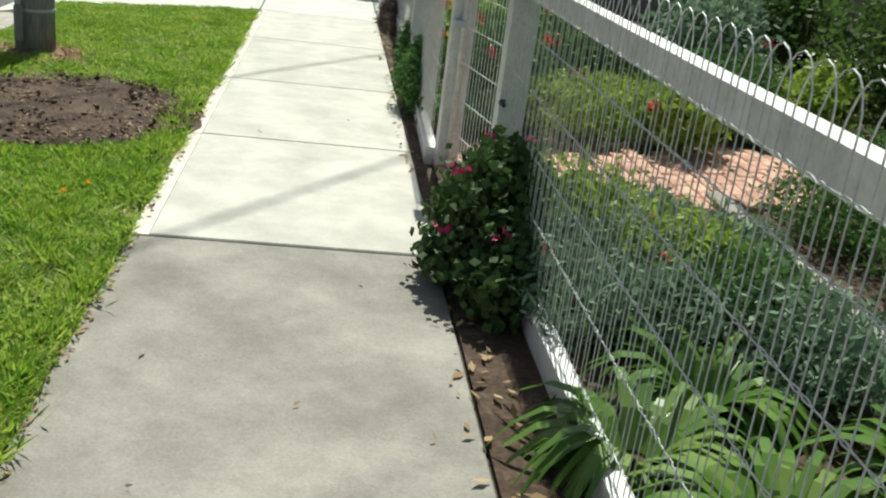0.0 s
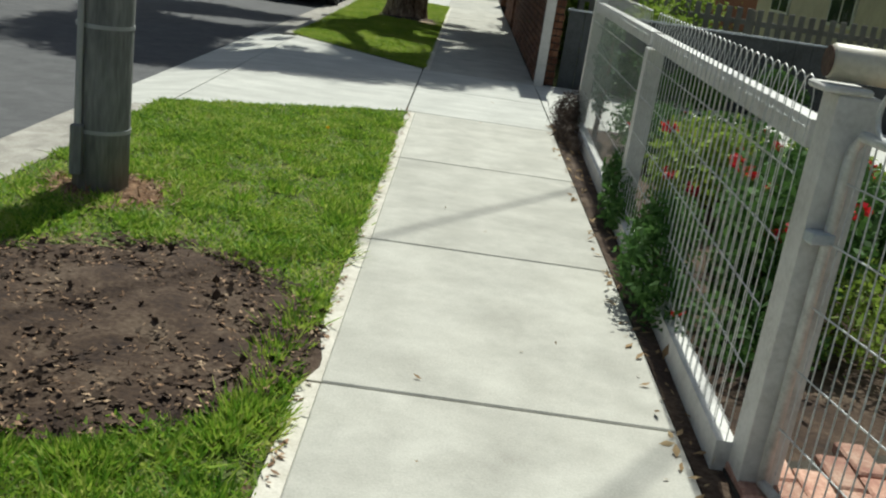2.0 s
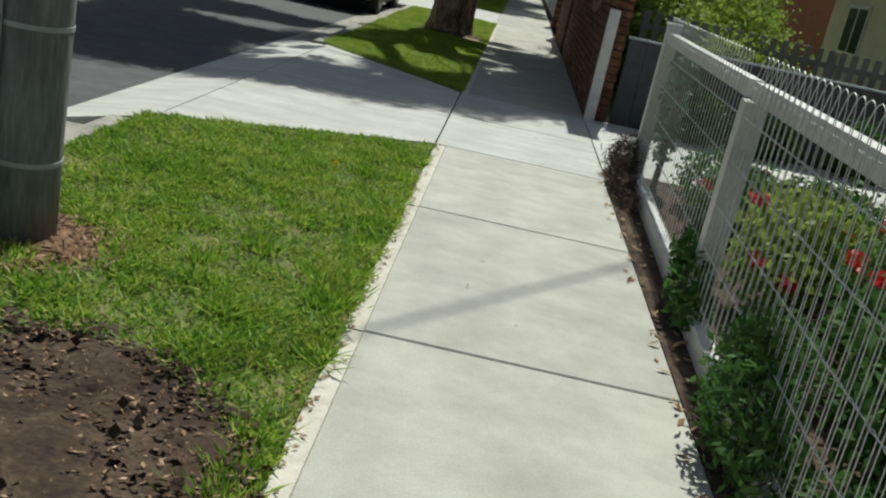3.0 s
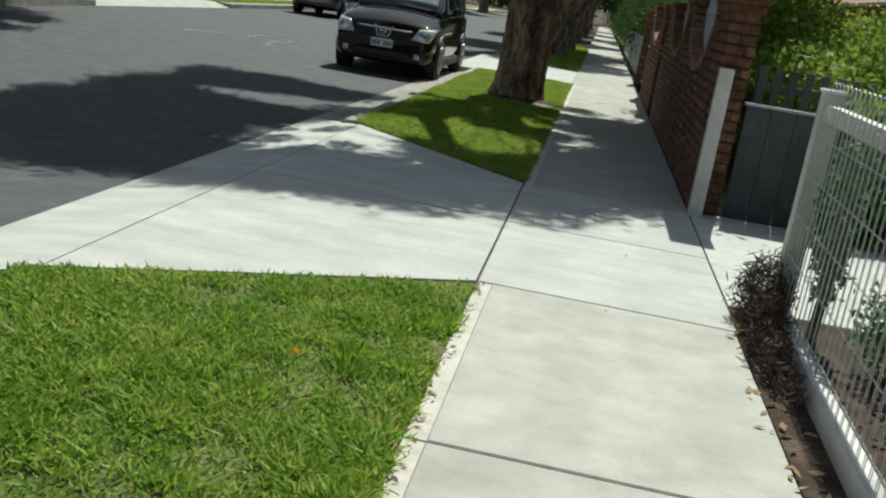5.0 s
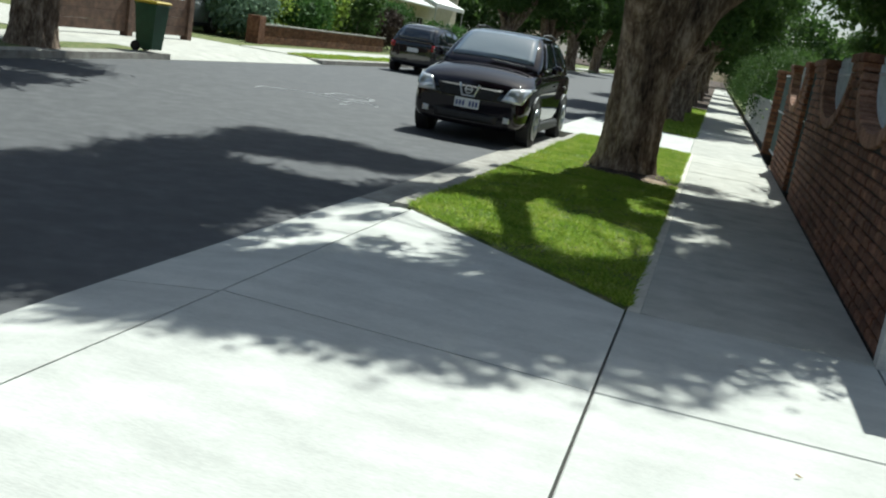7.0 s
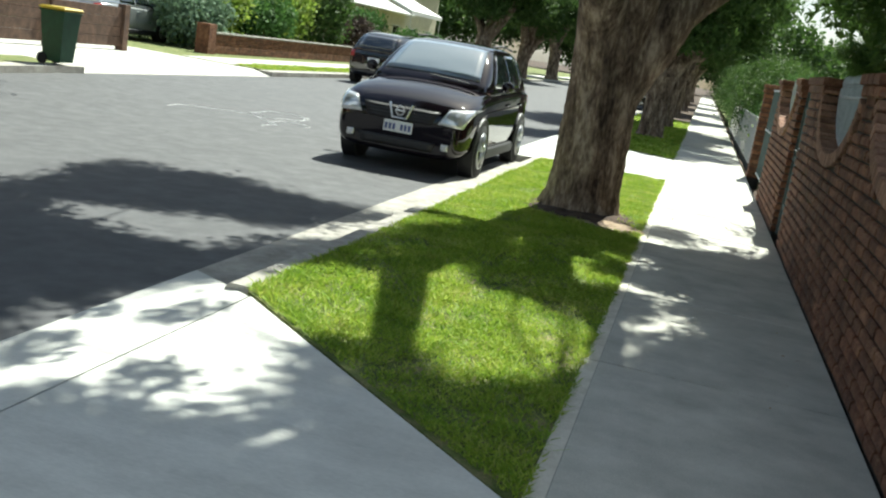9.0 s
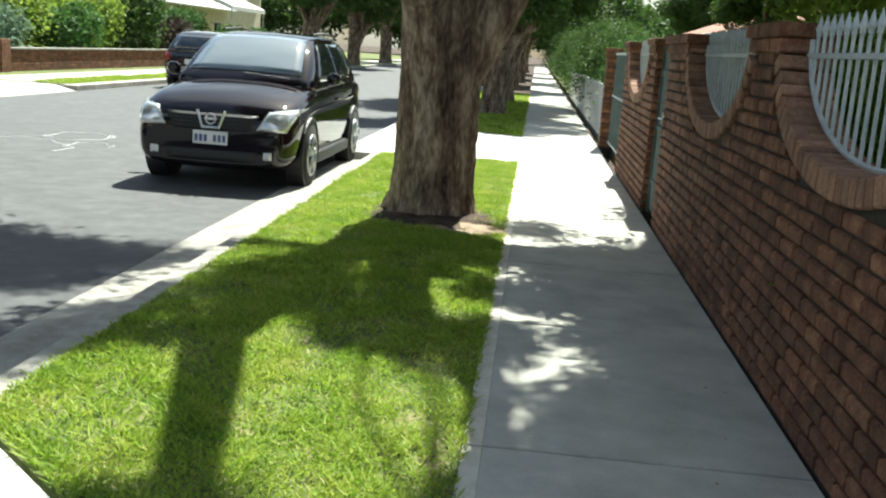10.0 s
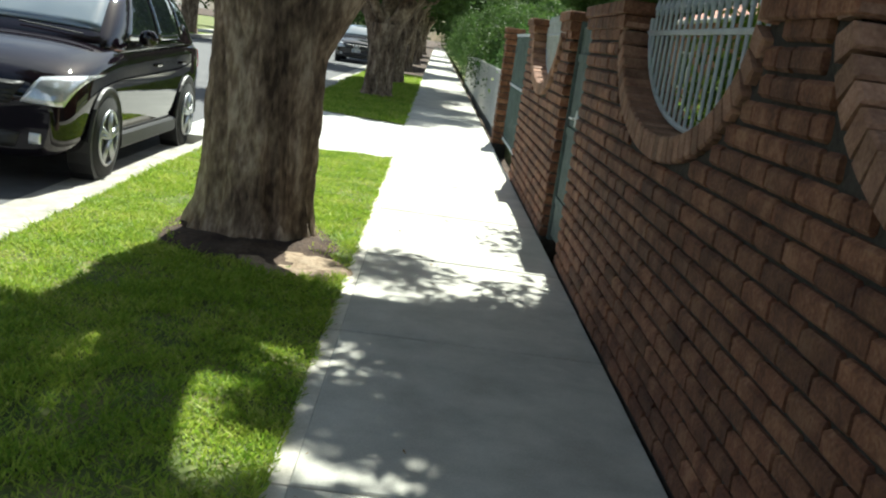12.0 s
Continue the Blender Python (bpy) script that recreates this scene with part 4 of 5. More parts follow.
def spear_panel(c, a, z, d):
    """Grey steel bars with spear tops standing in a scoop."""
    t = thing("steel_fence_panel", "grey painted steel bars with spear tips in the wall's scoop", "fence panel", "steel panels", at=(WALL_X + 0.13, c, 0))
    n = int(2 * a / 0.105)
    for k in range(1, n):
        y = -a + 2 * a * k / n
        zb = z - (d - 0.02) * math.sqrt(max(0, 1 - (y / a) ** 2))
        if zb > 1.62:
            continue
        part("bar", Shape().tube([(0, y, zb), (0, y, 1.70)], 0.0085, 6), STEEL, t)
        part("spear_tip", Shape().tube([(0, y, 1.702), (0, y, 1.72), (0, y, 1.735), (0, y, 1.80)], [0.012, 0.012, 0.018, 0.002], 6), STEEL, t)
    part("top_rail", Shape().box(-0.012, 0.012, -a - 0.02, a + 0.02, 1.60, 1.625, 0.003), STEEL, t)
    pts = [(0, -a * 0.99 * math.cos(math.pi * i / 24), z - (d - 0.025) * math.sin(math.pi * i / 24)) for i in range(25)]
    part("curved_rail", Shape().tube(pts, 0.013, 6), STEEL, t)
    return t


for sc in SCOOPS:
    spear_panel(*sc)

door = thing("side_gate", "closed blue-grey steel pedestrian gate in the brick wall", "gate")
part("leaf", Shape().box(1.452, 1.49, 16.80, 17.60, 0.04, 1.66, 0.005), GATE_BLUE, door)
for z in (0.30, 0.85, 1.40):
    part("cross_rail", Shape().box(1.438, 1.451, 16.84, 17.58, z, z + 0.06, 0.003), GATE_BLUE, door)
for y in (16.78, 17.62):
    part("gate_stile", Shape().box(1.43, 1.50, y - 0.022, y + 0.022, 0.0, 1.70, 0.004), GATE_BLUE, door)
part("lock_box", Shape().box(1.42, 1.437, 17.0, 17.12, 0.94, 1.06, 0.004), STEEL, door, "grey steel lock box")
part("handle", Shape().tube([(1.41, 17.04, 1.0), (1.39, 17.04, 1.0), (1.39, 17.14, 1.0)], 0.008, 8), CHROME, door, "small chrome handle")

white_post = thing("white_post", "white painted timber post beside the brick pier", "post")
part("post_body", Shape().box(1.36, 1.47, 9.07, 9.18, -0.05, 1.19, 0.008), WHITE, white_post)

# driveway gate, far pier and white paling fence
drive_gate = thing("driveway_gate", "closed pale steel bar driveway gate between brick piers", "gate")
for k in range(30):
    part("bar", Shape().tube([(1.52, 21.2 + k * 0.115, 0.08), (1.52, 21.2 + k * 0.115, 1.62)], 0.008, 6), GATE_BLUE, drive_gate)
for z in (0.1, 0.9, 1.6):
    part("rail", Shape().box(1.505, 1.535, 21.14, 24.6, z, z + 0.035, 0.004), STEEL, drive_gate)
pier = thing("brick_pier", "square red-brown brick gate pier with corbelled cap", "pier", kind="structure")
s = Shape()
for c in range(20):
    z = 0.01 + c * COURSE
    o = 0.0 if c < 18 else 0.025
    if c % 2:
        s.box(WALL_X - o, 1.60 + o, 24.65 - o, 24.88 + o, z, z + 0.074, 0.008)
        s.box(WALL_X - o, 1.60 + o, 24.89 - o, 25.0 + o, z, z + 0.074, 0.008)
    else:
        s.box(WALL_X - o, 1.48 + o, 24.65 - o, 25.0 + o, z, z + 0.074, 0.008)
        s.box(1.49 + o, 1.60 + o, 24.65 - o, 25.0 + o, z, z + 0.074, 0.008)
tagged(part("brickwork", s, BRICK_BULK, pier), kind="stuff")
part("mortar_core", Shape().box(WALL_X + 0.012, 1.59, 24.662, 24.99, -0.2, 1.70), MORTAR, pier)
paling = thing("white_paling_fence", "white painted paling fence along the footpath", "fence")
for k in range(150):
    y = 25.05 + k * 0.13
    part("paling", Shape().box(1.49, 1.512, y, y + 0.124, 0.06, 1.02 + 0.012 * ((k * 7) % 3), 0.004), WHITE, paling)
for z in (0.25, 0.85):
    part("rail", Shape().box(1.513, 1.56, 25.05, 44.5, z, z + 0.08), WHITE, paling)
part("plinth_board", Shape().box(1.488, 1.52, 25.05, 44.5, -0.1, 0.056), DARK_FENCE, paling, "dark plinth board")


# ---- trees ----
def trunk_shape(r0, h, seed, n=84, rings=64, cx=0.0):
    """A thick trunk with ropy bark ridges and a flared foot."""
    vs, fs = [], []
    for i in range(rings + 1):
        u = i / rings
        z = -0.08 + (h + 0.08) * u
        r = r0 * (0.90 + 0.16 * max(0, 1 - z / 0.35) ** 2 - 0.05 * min(1, z / h) + 0.22 * max(0, z / h - 0.6) ** 1.2)
        for k in range(n):
            a = 2 * math.pi * k / n
            tw = a + 0.28 * z
            rid = noise.noise(Vector((math.cos(tw) * 3.4, math.sin(tw) * 3.4, z * 0.7 + seed)))
            fine = noise.noise(Vector((math.cos(tw) * 9, math.sin(tw) * 9, z * 1.6 + seed)))
            rr = r * (1 + 0.17 * rid + 0.10 * fine + 0.04 * noise.noise(Vector((math.cos(tw) * 19, math.sin(tw) * 19, z * 3 + seed))))
            vs.append((rr * math.cos(a), rr * math.sin(a), z))
    for i in range(rings):
        for k in range(n):
            j = (k + 1) % n
            fs.append((i * n + k, i * n + j, (i + 1) * n + j, (i + 1) * n + k))
    fs.append(tuple(rings * n + k for k in range(n)))
    return Shape().add(vs, fs)


def bough(points, radii, seed, n=16):
    """A rough limb."""
    s = Shape()
    fine, rad = [], []
    m = 7
    for i in range(len(points) - 1):
        for k in range(m):
            u = k / m
            p = Vector(points[i]).lerp(Vector(points[i + 1]), u)
            w = 0.05 * min(1, i + u)
            fine.append(p + Vector((noise.noise(p * 1.3 + Vector((seed, 0, 0))), noise.noise(p * 1.3 + Vector((0, seed, 0))), 0)) * w)
            rad.append((radii[i] * (1 - u) + radii[i + 1] * u) * (1 + 0.10 * noise.noise(p * 3 + Vector((seed, seed, 0)))))
    fine.append(Vector(points[-1]))
    rad.append(radii[-1])
    return s.tube(fine, rad, n)


def make_tree(name, label, at, boughs, lumps, seed, per, size):
    t = thing(name, label, "tree", "street trees", at=at)
    part("trunk", trunk_shape(0.41, 1.95, seed), BARK, t, "thick twisted grey-brown stringy bark", True)
    for k, (pts, rad) in enumerate(boughs):
        part("limb", bough(pts, rad, seed + k), BARK, t, smooth=True)
    tw = Shape()
    r = random.Random(seed)
    ends = [Vector(p[-1]) for p, _ in boughs]
    for l in lumps:
        c = Vector(l[:3])
        e = min(ends, key=lambda q: (q - c).length)
        mid = e.lerp(c, 0.5) + Vector((r.uniform(-0.2, 0.2), r.uniform(-0.2, 0.2), -0.15))
        tw.tube([e, mid, c], [0.022, 0.014, 0.006], 5)
    part("branches", tw, BARK, t)
    leaf_cloud("crown", TREE_LEAF, lumps, per, size, seed + 9, t, 0.4, 0.35, 0.4)
    return t


BASE = Vector((-0.715, 16.55, 0))
rt = random.Random(8)
lumps = []
GAPS = [(-0.42, 10.75, 0.42), (-0.42, 11.35, 0.45), (-0.55, 11.75, 0.28), (-1.22, 11.85, 0.10), (-1.10, 12.5, 0.12), (-0.50, 13.5, 0.20), (-0.25, 13.05, 0.22), (-1.70, 11.2, 0.30), (-1.55, 11.65, 0.22), (-1.22, 10.7, 0.22), (0.51, 12.25, 0.10), (0.05, 11.84, 0.10), (0.08, 14.13, 0.20), (0.85, 15.8, 0.22), (0.48, 13.0, 0.06), (0.2, 15.2, 0.15),
        (-3.8, 12.4, 0.35), (-3.2, 12.2, 0.26), (-2.95, 12.7, 0.30), (-1.62, 10.3, 0.24), (-1.75, 9.7, 0.30), (-1.25, 9.35, 0.22), (-2.25, 10.4, 0.26), (-2.5, 9.4, 0.15), (-2.1, 13.4, 0.3)]
tries = 0
while len(lumps) < 250 and tries < 20000:
    tries += 1
    x, y, z = rt.uniform(-4.6, 3.8), rt.uniform(-5.5, 5.5), rt.uniform(4.0, 8.8)
    e = ((x + 0.4) / 4.0) ** 2 + ((y + 0.2) / 5.0) ** 2 + ((z - 6.3) / 2.5) ** 2
    if e > 1:
        continue
    rad = rt.uniform(0.36, 0.66)
    sx, sy = BASE.x + x - 0.108 * z, BASE.y + y - 0.719 * z
    if sy < 7.05 + 1.05 * max(0, sx + 0.4) + rad * 0.95 or sx < -5.25 + rad:
        continue
    if sx > 1.45:
        continue
    if sy > (14.7 if sx < -2.4 else 16.3 if sx > -0.2 else 13.9) - rad * 0.6:
        continue
    if any(math.hypot(sx - gx, sy - gy) < gr + rad * 0.8 for gx, gy, gr in GAPS):
        continue
    lumps.append((x, y, z, rad, rad, rad * 0.75))
low = [(2.7, -2.0, 3.0), (3.2, -0.8, 3.1), (2.5, 1.2, 3.4), (2.2, -3.6, 3.5), (1.8, 0.2, 3.4), (2.9, 0.2, 2.9), (2.4, -4.6, 3.7), (3.0, -3.0, 3.3), (2.9, 0.8, 2.75), (3.2, 1.8, 2.8), (2.8, -1.4, 2.6), (3.3, -2.6, 2.7), (2.4, -2.5, 2.9), (2.6, -3.5, 2.9), (2.2, -1.0, 3.1), (2.4, -4.4, 3.0), (2.7, 2.8, 2.9), (3.0, 3.8, 3.0)]
lumps += [(x, y, z, 0.75, 0.75, 0.5) for x, y, z in low]
while len(lumps) < 420 and tries < 40000:
    tries += 1
    sx, sy, z, rad = rt.uniform(-1.8, 1.3), rt.uniform(9.4, 15.3), rt.uniform(4.8, 7.2), rt.uniform(0.20, 0.32)
    if sy < 7.05 + 1.05 * max(0, sx + 0.4) + rad or sx < -0.9 - 0.25 * (15 - sy) * (sy > 13):
        continue
    if any(math.hypot(sx - gx, sy - gy) < gr + rad for gx, gy, gr in GAPS):
        continue
    lumps.append((sx - BASE.x + 0.108 * z, sy - BASE.y + 0.719 * z, z, rad, rad, rad * 0.8))
for k in range(18):
    sx, sy, z, rad = rt.uniform(-2.6, -1.1), rt.uniform(8.6, 10.6), rt.uniform(5.0, 6.6), rt.uniform(0.14, 0.22)
    lumps.append((sx - BASE.x + 0.108 * z, sy - BASE.y + 0.719 * z, z, rad, rad, rad * 0.8))
BOUGHS = [
    ([(-0.04, 0.0, 1.1), (-0.08, -0.22, 1.95), (-0.24, -1.08, 3.3), (-0.14, -1.48, 4.2), (0.14, -1.80, 5.0), (0.43, -1.89, 5.7), (0.78, -1.90, 6.6)], [0.27, 0.26, 0.21, 0.16, 0.14, 0.12, 0.07]),
    ([(0.02, 0.0, 0.95), (0.55, 0.12, 2.2), (1.3, 0.5, 2.9), (2.3, 0.6, 3.3)], [0.26, 0.25, 0.17, 0.07]),
    ([(0.0, 0.0, 1.1), (0.28, -0.26, 2.9), (0.70, -0.77, 4.0), (1.11, -0.89, 4.6), (1.34, -1.11, 5.2), (1.47, -1.38, 5.8), (1.36, -1.65, 6.4)], [0.27, 0.22, 0.17, 0.14, 0.12, 0.10, 0.06]),
    ([(-0.20, -1.4, 3.9), (-1.2, -1.7, 4.9), (-2.2, -2.0, 5.8)], [0.13, 0.09, 0.05]),
    ([(0.1, 0.05, 2.0), (0.2, 1.0, 3.6), (0.0, 1.6, 5.2)], [0.14, 0.09, 0.05]),
    ([(1.2, 0.45, 2.85), (2.0, -0.8, 3.1), (2.6, -2.0, 3.2)], [0.13, 0.09, 0.05]),
]
tree = make_tree("street_tree", "big paperbark street tree with twisted brown trunk on the nature strip", BASE, BOUGHS, lumps, 4, 3000, 0.12)
rt = random.Random(18)
lumps_b = []
while len(lumps_b) < 80:
    x, y, z = rt.uniform(-3.8, 3.8), rt.uniform(-3.8, 3.8), rt.uniform(2.9, 7.8)
    if (x / 3.0) ** 2 + (y / 3.4) ** 2 + ((z - 5.2) / 2.5) ** 2 < 1:
        rad = rt.uniform(0.6, 1.0)
        lumps_b.append((x, y, z, rad, rad, rad * 0.7))
tree_b = make_tree("street_tree", "paperbark street tree with a full dark green crown", (-0.85, 38.5, 0), [BOUGHS[0], BOUGHS[1], BOUGHS[2], BOUGHS[4]], lumps_b, 14, 1500, 0.20)
for x, y, rz, sc in ((-0.8, 31.5, 120, 0.8), (-0.9, 50, 70, 1.0), (-0.8, 61, 200, 1.0), (-0.9, 75, 20, 1.0), (-0.9, 90, 300, 1.1), (-11.25, 18.3, 200, 1.1), (-11.6, 58, 100, 1.1), (-11.5, 70, 10, 1.1), (-11.6, 84, 240, 1.2), (-11.5, 100, 60, 1.2), (-11.2, 2.0, 30, 1.0)):
    c = copy_thing(tree_b, pose(x, y, 0, 0, 0, rz))
    c.scale = (sc, sc, sc)


# ---- cars ----
def wheel(parent, x, y, sgn):
    w = part("wheel", Shape().tube([(x - sgn * 0.11, y, 0.335), (x - sgn * 0.10, y, 0.335), (x + sgn * 0.09, y, 0.335), (x + sgn * 0.105, y, 0.335)], [0.31, 0.335, 0.335, 0.315], 28), TYRE, parent, "black rubber tyre", True)
    part("rim_well", Shape().tube([(x + sgn * 0.1055, y, 0.335), (x + sgn * 0.108, y, 0.335)], 0.225, 24), BLACK_PLASTIC, w)
    s = Shape()
    for k in range(5):
        a = 2 * math.pi * k / 5 + 0.3
        for da in (-0.14, 0.14):
            s.tube([(x + sgn * 0.118, y, 0.335), (x + sgn * 0.114, y + 0.205 * math.cos(a + da), 0.335 + 0.205 * math.sin(a + da))], [0.026, 0.019], 6)
    ring = [(x + sgn * 0.112, y + 0.215 * math.cos(2 * math.pi * k / 24), 0.335 + 0.215 * math.sin(2 * math.pi * k / 24)) for k in range(25)]
    s.tube(ring, 0.014, 6)
    s.tube([(x + sgn * 0.10, y, 0.335), (x + sgn * 0.128, y, 0.335)], 0.04, 12)
    part("rim", s, ALLOY, w, "bright alloy spokes", True)


def loft(rings):
    n = len(rings[0])
    vs = [p for r in rings for p in r]
    fs = []
    for i in range(len(rings) - 1):
        for k in range(n):
            j = (k + 1) % n
            fs.append((i * n + k, i * n + j, (i + 1) * n + j, (i + 1) * n + k))
    fs += [tuple(range(n - 1, -1, -1)), tuple((len(rings) - 1) * n + k for k in range(n))]
    return Shape().add(vs, fs)


def subdivided(ob, levels=2):
    m = ob.modifiers.new("smooth", "SUBSURF")
    m.levels = m.render_levels = levels
    for p in ob.data.polygons:
        p.use_smooth = True


def conform(name, onto, corners, way, mat, parent, label="", nu=8, nv=6, lift=0.006, thick=0.012):
    """A four-cornered patch laid on the skin of another mesh. corners: four points from which rays go along way."""
    skin = onto.evaluated_get(bpy.context.evaluated_depsgraph_get())
    d = Vector(way).normalized()
    a, b, c, e = [Vector(p) for p in corners]
    vs = []
    for j in range(nv + 1):
        for i in range(nu + 1):
            p = a.lerp(b, i / nu).lerp(e.lerp(c, i / nu), j / nv)
            hit, place, normal, _ = skin.ray_cast(p - d * 1.5, d)
            vs.append((place + (normal if normal.dot(d) < 0 else -normal) * lift) if hit else None)
    good = [p for p in vs if p is not None]
    for k, p in enumerate(vs):
        if p is None:
            q = a.lerp(b, (k % (nu + 1)) / nu).lerp(e.lerp(c, (k % (nu + 1)) / nu), (k // (nu + 1)) / nv)
            near = min(good, key=lambda g: (g - q).length)
            vs[k] = near.copy()
    fs = [(j * (nu + 1) + i, j * (nu + 1) + i + 1, (j + 1) * (nu + 1) + i + 1, (j + 1) * (nu + 1) + i) for j in range(nv) for i in range(nu)]
    o = part(name, Shape().add(vs, fs), mat, parent, label, True)
    s = o.modifiers.new("thickness", "SOLIDIFY")
    s.thickness, s.offset = thick, 0.0
    return o


def make_car(label, at, turn, paint, group=""):
    """A compact crossover, nose towards -y."""
    t = thing("parked_car", label, "car", group, at=at)
    t.rotation_euler = (0, 0, radians(turn))

    def ring(y, w, zb, zs, zbelt, zt, crown=0.03):
        half = [(0, zb), (w * 0.82, zb), (w * 0.97, zb + 0.09), (w, zs), (w * 0.985, zbelt - 0.04), (w * 0.965, zbelt), (w * 0.86, zt - 0.005), (w * 0.45, zt + crown * 0.8), (0, zt + crown)]
        return [(x, y, z) for x, z in half] + [(-x, y, z) for x, z in half[-2:0:-1]]
    rings = [ring(0.0, 0.70, 0.26, 0.45, 0.62, 0.66, 0.01), ring(0.02, 0.76, 0.22, 0.45, 0.66, 0.72, 0.02), ring(0.10, 0.83, 0.20, 0.46, 0.72, 0.82, 0.03), ring(0.28, 0.875, 0.20, 0.48, 0.80, 0.90, 0.04), ring(0.6, 0.89, 0.20, 0.52, 0.88, 0.97, 0.05),
             ring(1.0, 0.89, 0.20, 0.55, 0.93, 1.03, 0.05), ring(1.25, 0.888, 0.20, 0.56, 0.95, 1.06, 0.04), ring(2.0, 0.888, 0.20, 0.56, 0.98, 1.03, 0.0), ring(3.0, 0.888, 0.20, 0.57, 1.01, 1.04, 0.0),
             ring(3.75, 0.88, 0.21, 0.58, 1.03, 1.05, 0.0), ring(4.12, 0.84, 0.25, 0.58, 1.0, 1.05, 0.0), ring(4.28, 0.76, 0.32, 0.58, 0.92, 0.98, 0.0), ring(4.30, 0.72, 0.36, 0.58, 0.88, 0.94, 0.0)]
    body = part("body", loft(rings), paint, t)
    subdivided(body)

    def cab(y, wb, zb, wt, zt):
        half = [(0, zb), (wb, zb), (wb * 0.98, zb + 0.08 * (zt - zb)), ((wb + wt) / 2 + 0.02, (zb + zt) / 2), (wt + 0.03, zt - 0.08 * (zt - zb) - 0.01), (wt * 0.88, zt), (wt * 0.4, zt + 0.012), (0, zt + 0.018)]
        return [(x, y, z) for x, z in half] + [(-x, y, z) for x, z in half[-2:0:-1]]
    rings = [cab(1.02, 0.76, 0.96, 0.72, 1.05), cab(1.12, 0.80, 0.96, 0.72, 1.12), cab(1.45, 0.84, 0.97, 0.69, 1.35), cab(1.80, 0.85, 0.97, 0.63, 1.54), cab(2.1, 0.855, 0.98, 0.61, 1.59), cab(2.9, 0.855, 0.99, 0.61, 1.605), cab(3.6, 0.84, 1.0, 0.595, 1.57), cab(3.92, 0.81, 1.0, 0.59, 1.47), cab(4.16, 0.77, 1.0, 0.63, 1.14), cab(4.2, 0.76, 1.0, 0.63, 1.1)]
    cabin = part("cabin", loft(rings), paint, t)
    subdivided(cabin)
    conform("windscreen", cabin, [(-0.66, 1.12, 1.3), (0.66, 1.12, 1.3), (0.55, 1.80, 1.7), (-0.55, 1.80, 1.7)], (0, 0.35, -1), SCREEN_GLASS, t, "windscreen with sky reflection partly put into its pale colour", 12, 8)
    conform("rear_window", cabin, [(-0.58, 4.25, 1.15), (0.58, 4.25, 1.15), (0.5, 3.9, 1.5), (-0.5, 3.9, 1.5)], (0, -1, -0.3), CAR_GLASS, t, "dark rear window")
    for sg in (-1, 1):
        conform("front_side_window", cabin, [(sg, 1.45, 1.09), (sg, 2.36, 1.09), (sg, 2.36, 1.50), (sg, 1.92, 1.485)], (-sg, 0, 0), CAR_GLASS, t, "dark side glass")
        conform("rear_side_window", cabin, [(sg, 2.44, 1.09), (sg, 3.24, 1.10), (sg, 3.16, 1.50), (sg, 2.44, 1.50)], (-sg, 0, 0), CAR_GLASS, t, "dark side glass")
        conform("quarter_window", cabin, [(sg, 3.32, 1.14), (sg, 3.72, 1.24), (sg, 3.60, 1.36), (sg, 3.26, 1.48)], (-sg, 0, 0), CAR_GLASS, t, "dark side glass", 4, 4)
        mirror = part("mirror", Shape().box(-0.10, 0.10, -0.06, 0.06, -0.075, 0.075, 0.05), CAR_PAINT, t, "black door mirror")
        mirror.location = (sg * 0.98, 1.52, 1.13)
        subdivided(mirror, 1)
        part("mirror_arm", Shape().box(sg * 0.88 - 0.05, sg * 0.88 + 0.05, 1.50, 1.56, 1.05, 1.09, 0.01), CAR_PAINT, t)
        lamp = conform("headlight", body, [(sg * 0.49, 0, 0.625), (sg * 0.79, 0, 0.615), (sg * 0.872, 0.0, 0.835), (sg * 0.60, 0, 0.80)], (0, 1, 0), LAMP, t, "clear bright headlight lens", 8, 5, 0.008, 0.016)
        part("bulb_housing", Shape().tube([(sg * 0.60, 0.045, 0.71), (sg * 0.60, 0.075, 0.715)], [0.040, 0.045], 14), CHROME, lamp)
        fog = conform("fog_lamp", body, [(sg * 0.57, 0, 0.33), (sg * 0.66, 0, 0.33), (sg * 0.66, 0, 0.41), (sg * 0.57, 0, 0.41)], (0, 1, 0), LAMP, t, "small fog lamp", 4, 4)
        conform("tail_light", body, [(sg * 0.62, 5, 0.80), (sg * 0.80, 5, 0.80), (sg * 0.80, 5, 0.98), (sg * 0.62, 5, 0.98)], (0, -1, 0), TAIL, t, "red tail light", 5, 5)
        for y in (0.80, 3.43):
            arch = [(sg * 0.886, y + 0.385 * math.cos(math.pi * k / 14), 0.335 + 0.385 * math.sin(math.pi * k / 14)) for k in range(15)]
            part("wheel_arch", Shape().tube(arch, 0.022, 6), BLACK_PLASTIC, t, "black plastic arch")
            part("wheel_well", Shape().tube([(sg * 0.70, y, 0.34), (sg * 0.893, y, 0.34)], 0.38, 24), BLACK_PLASTIC, t)
            wheel(t, sg * 0.80, y, sg)
        part("sill", Shape().box(min(sg * 0.84, sg * 0.895), max(sg * 0.84, sg * 0.895), 1.22, 3.02, 0.20, 0.34, 0.02), BLACK_PLASTIC, t, "black plastic sill")
        for y in (2.18, 3.1):
            part("door_handle", Shape().box(sg * 0.887 - 0.014, sg * 0.887 + 0.014, y, y + 0.17, 0.86, 0.888, 0.008), paint, t)
        part("roof_rail", Shape().tube([(sg * 0.56, 2.1, 1.605), (sg * 0.575, 2.8, 1.63), (sg * 0.555, 3.5, 1.59)], 0.014, 6), BLACK_PLASTIC, t)
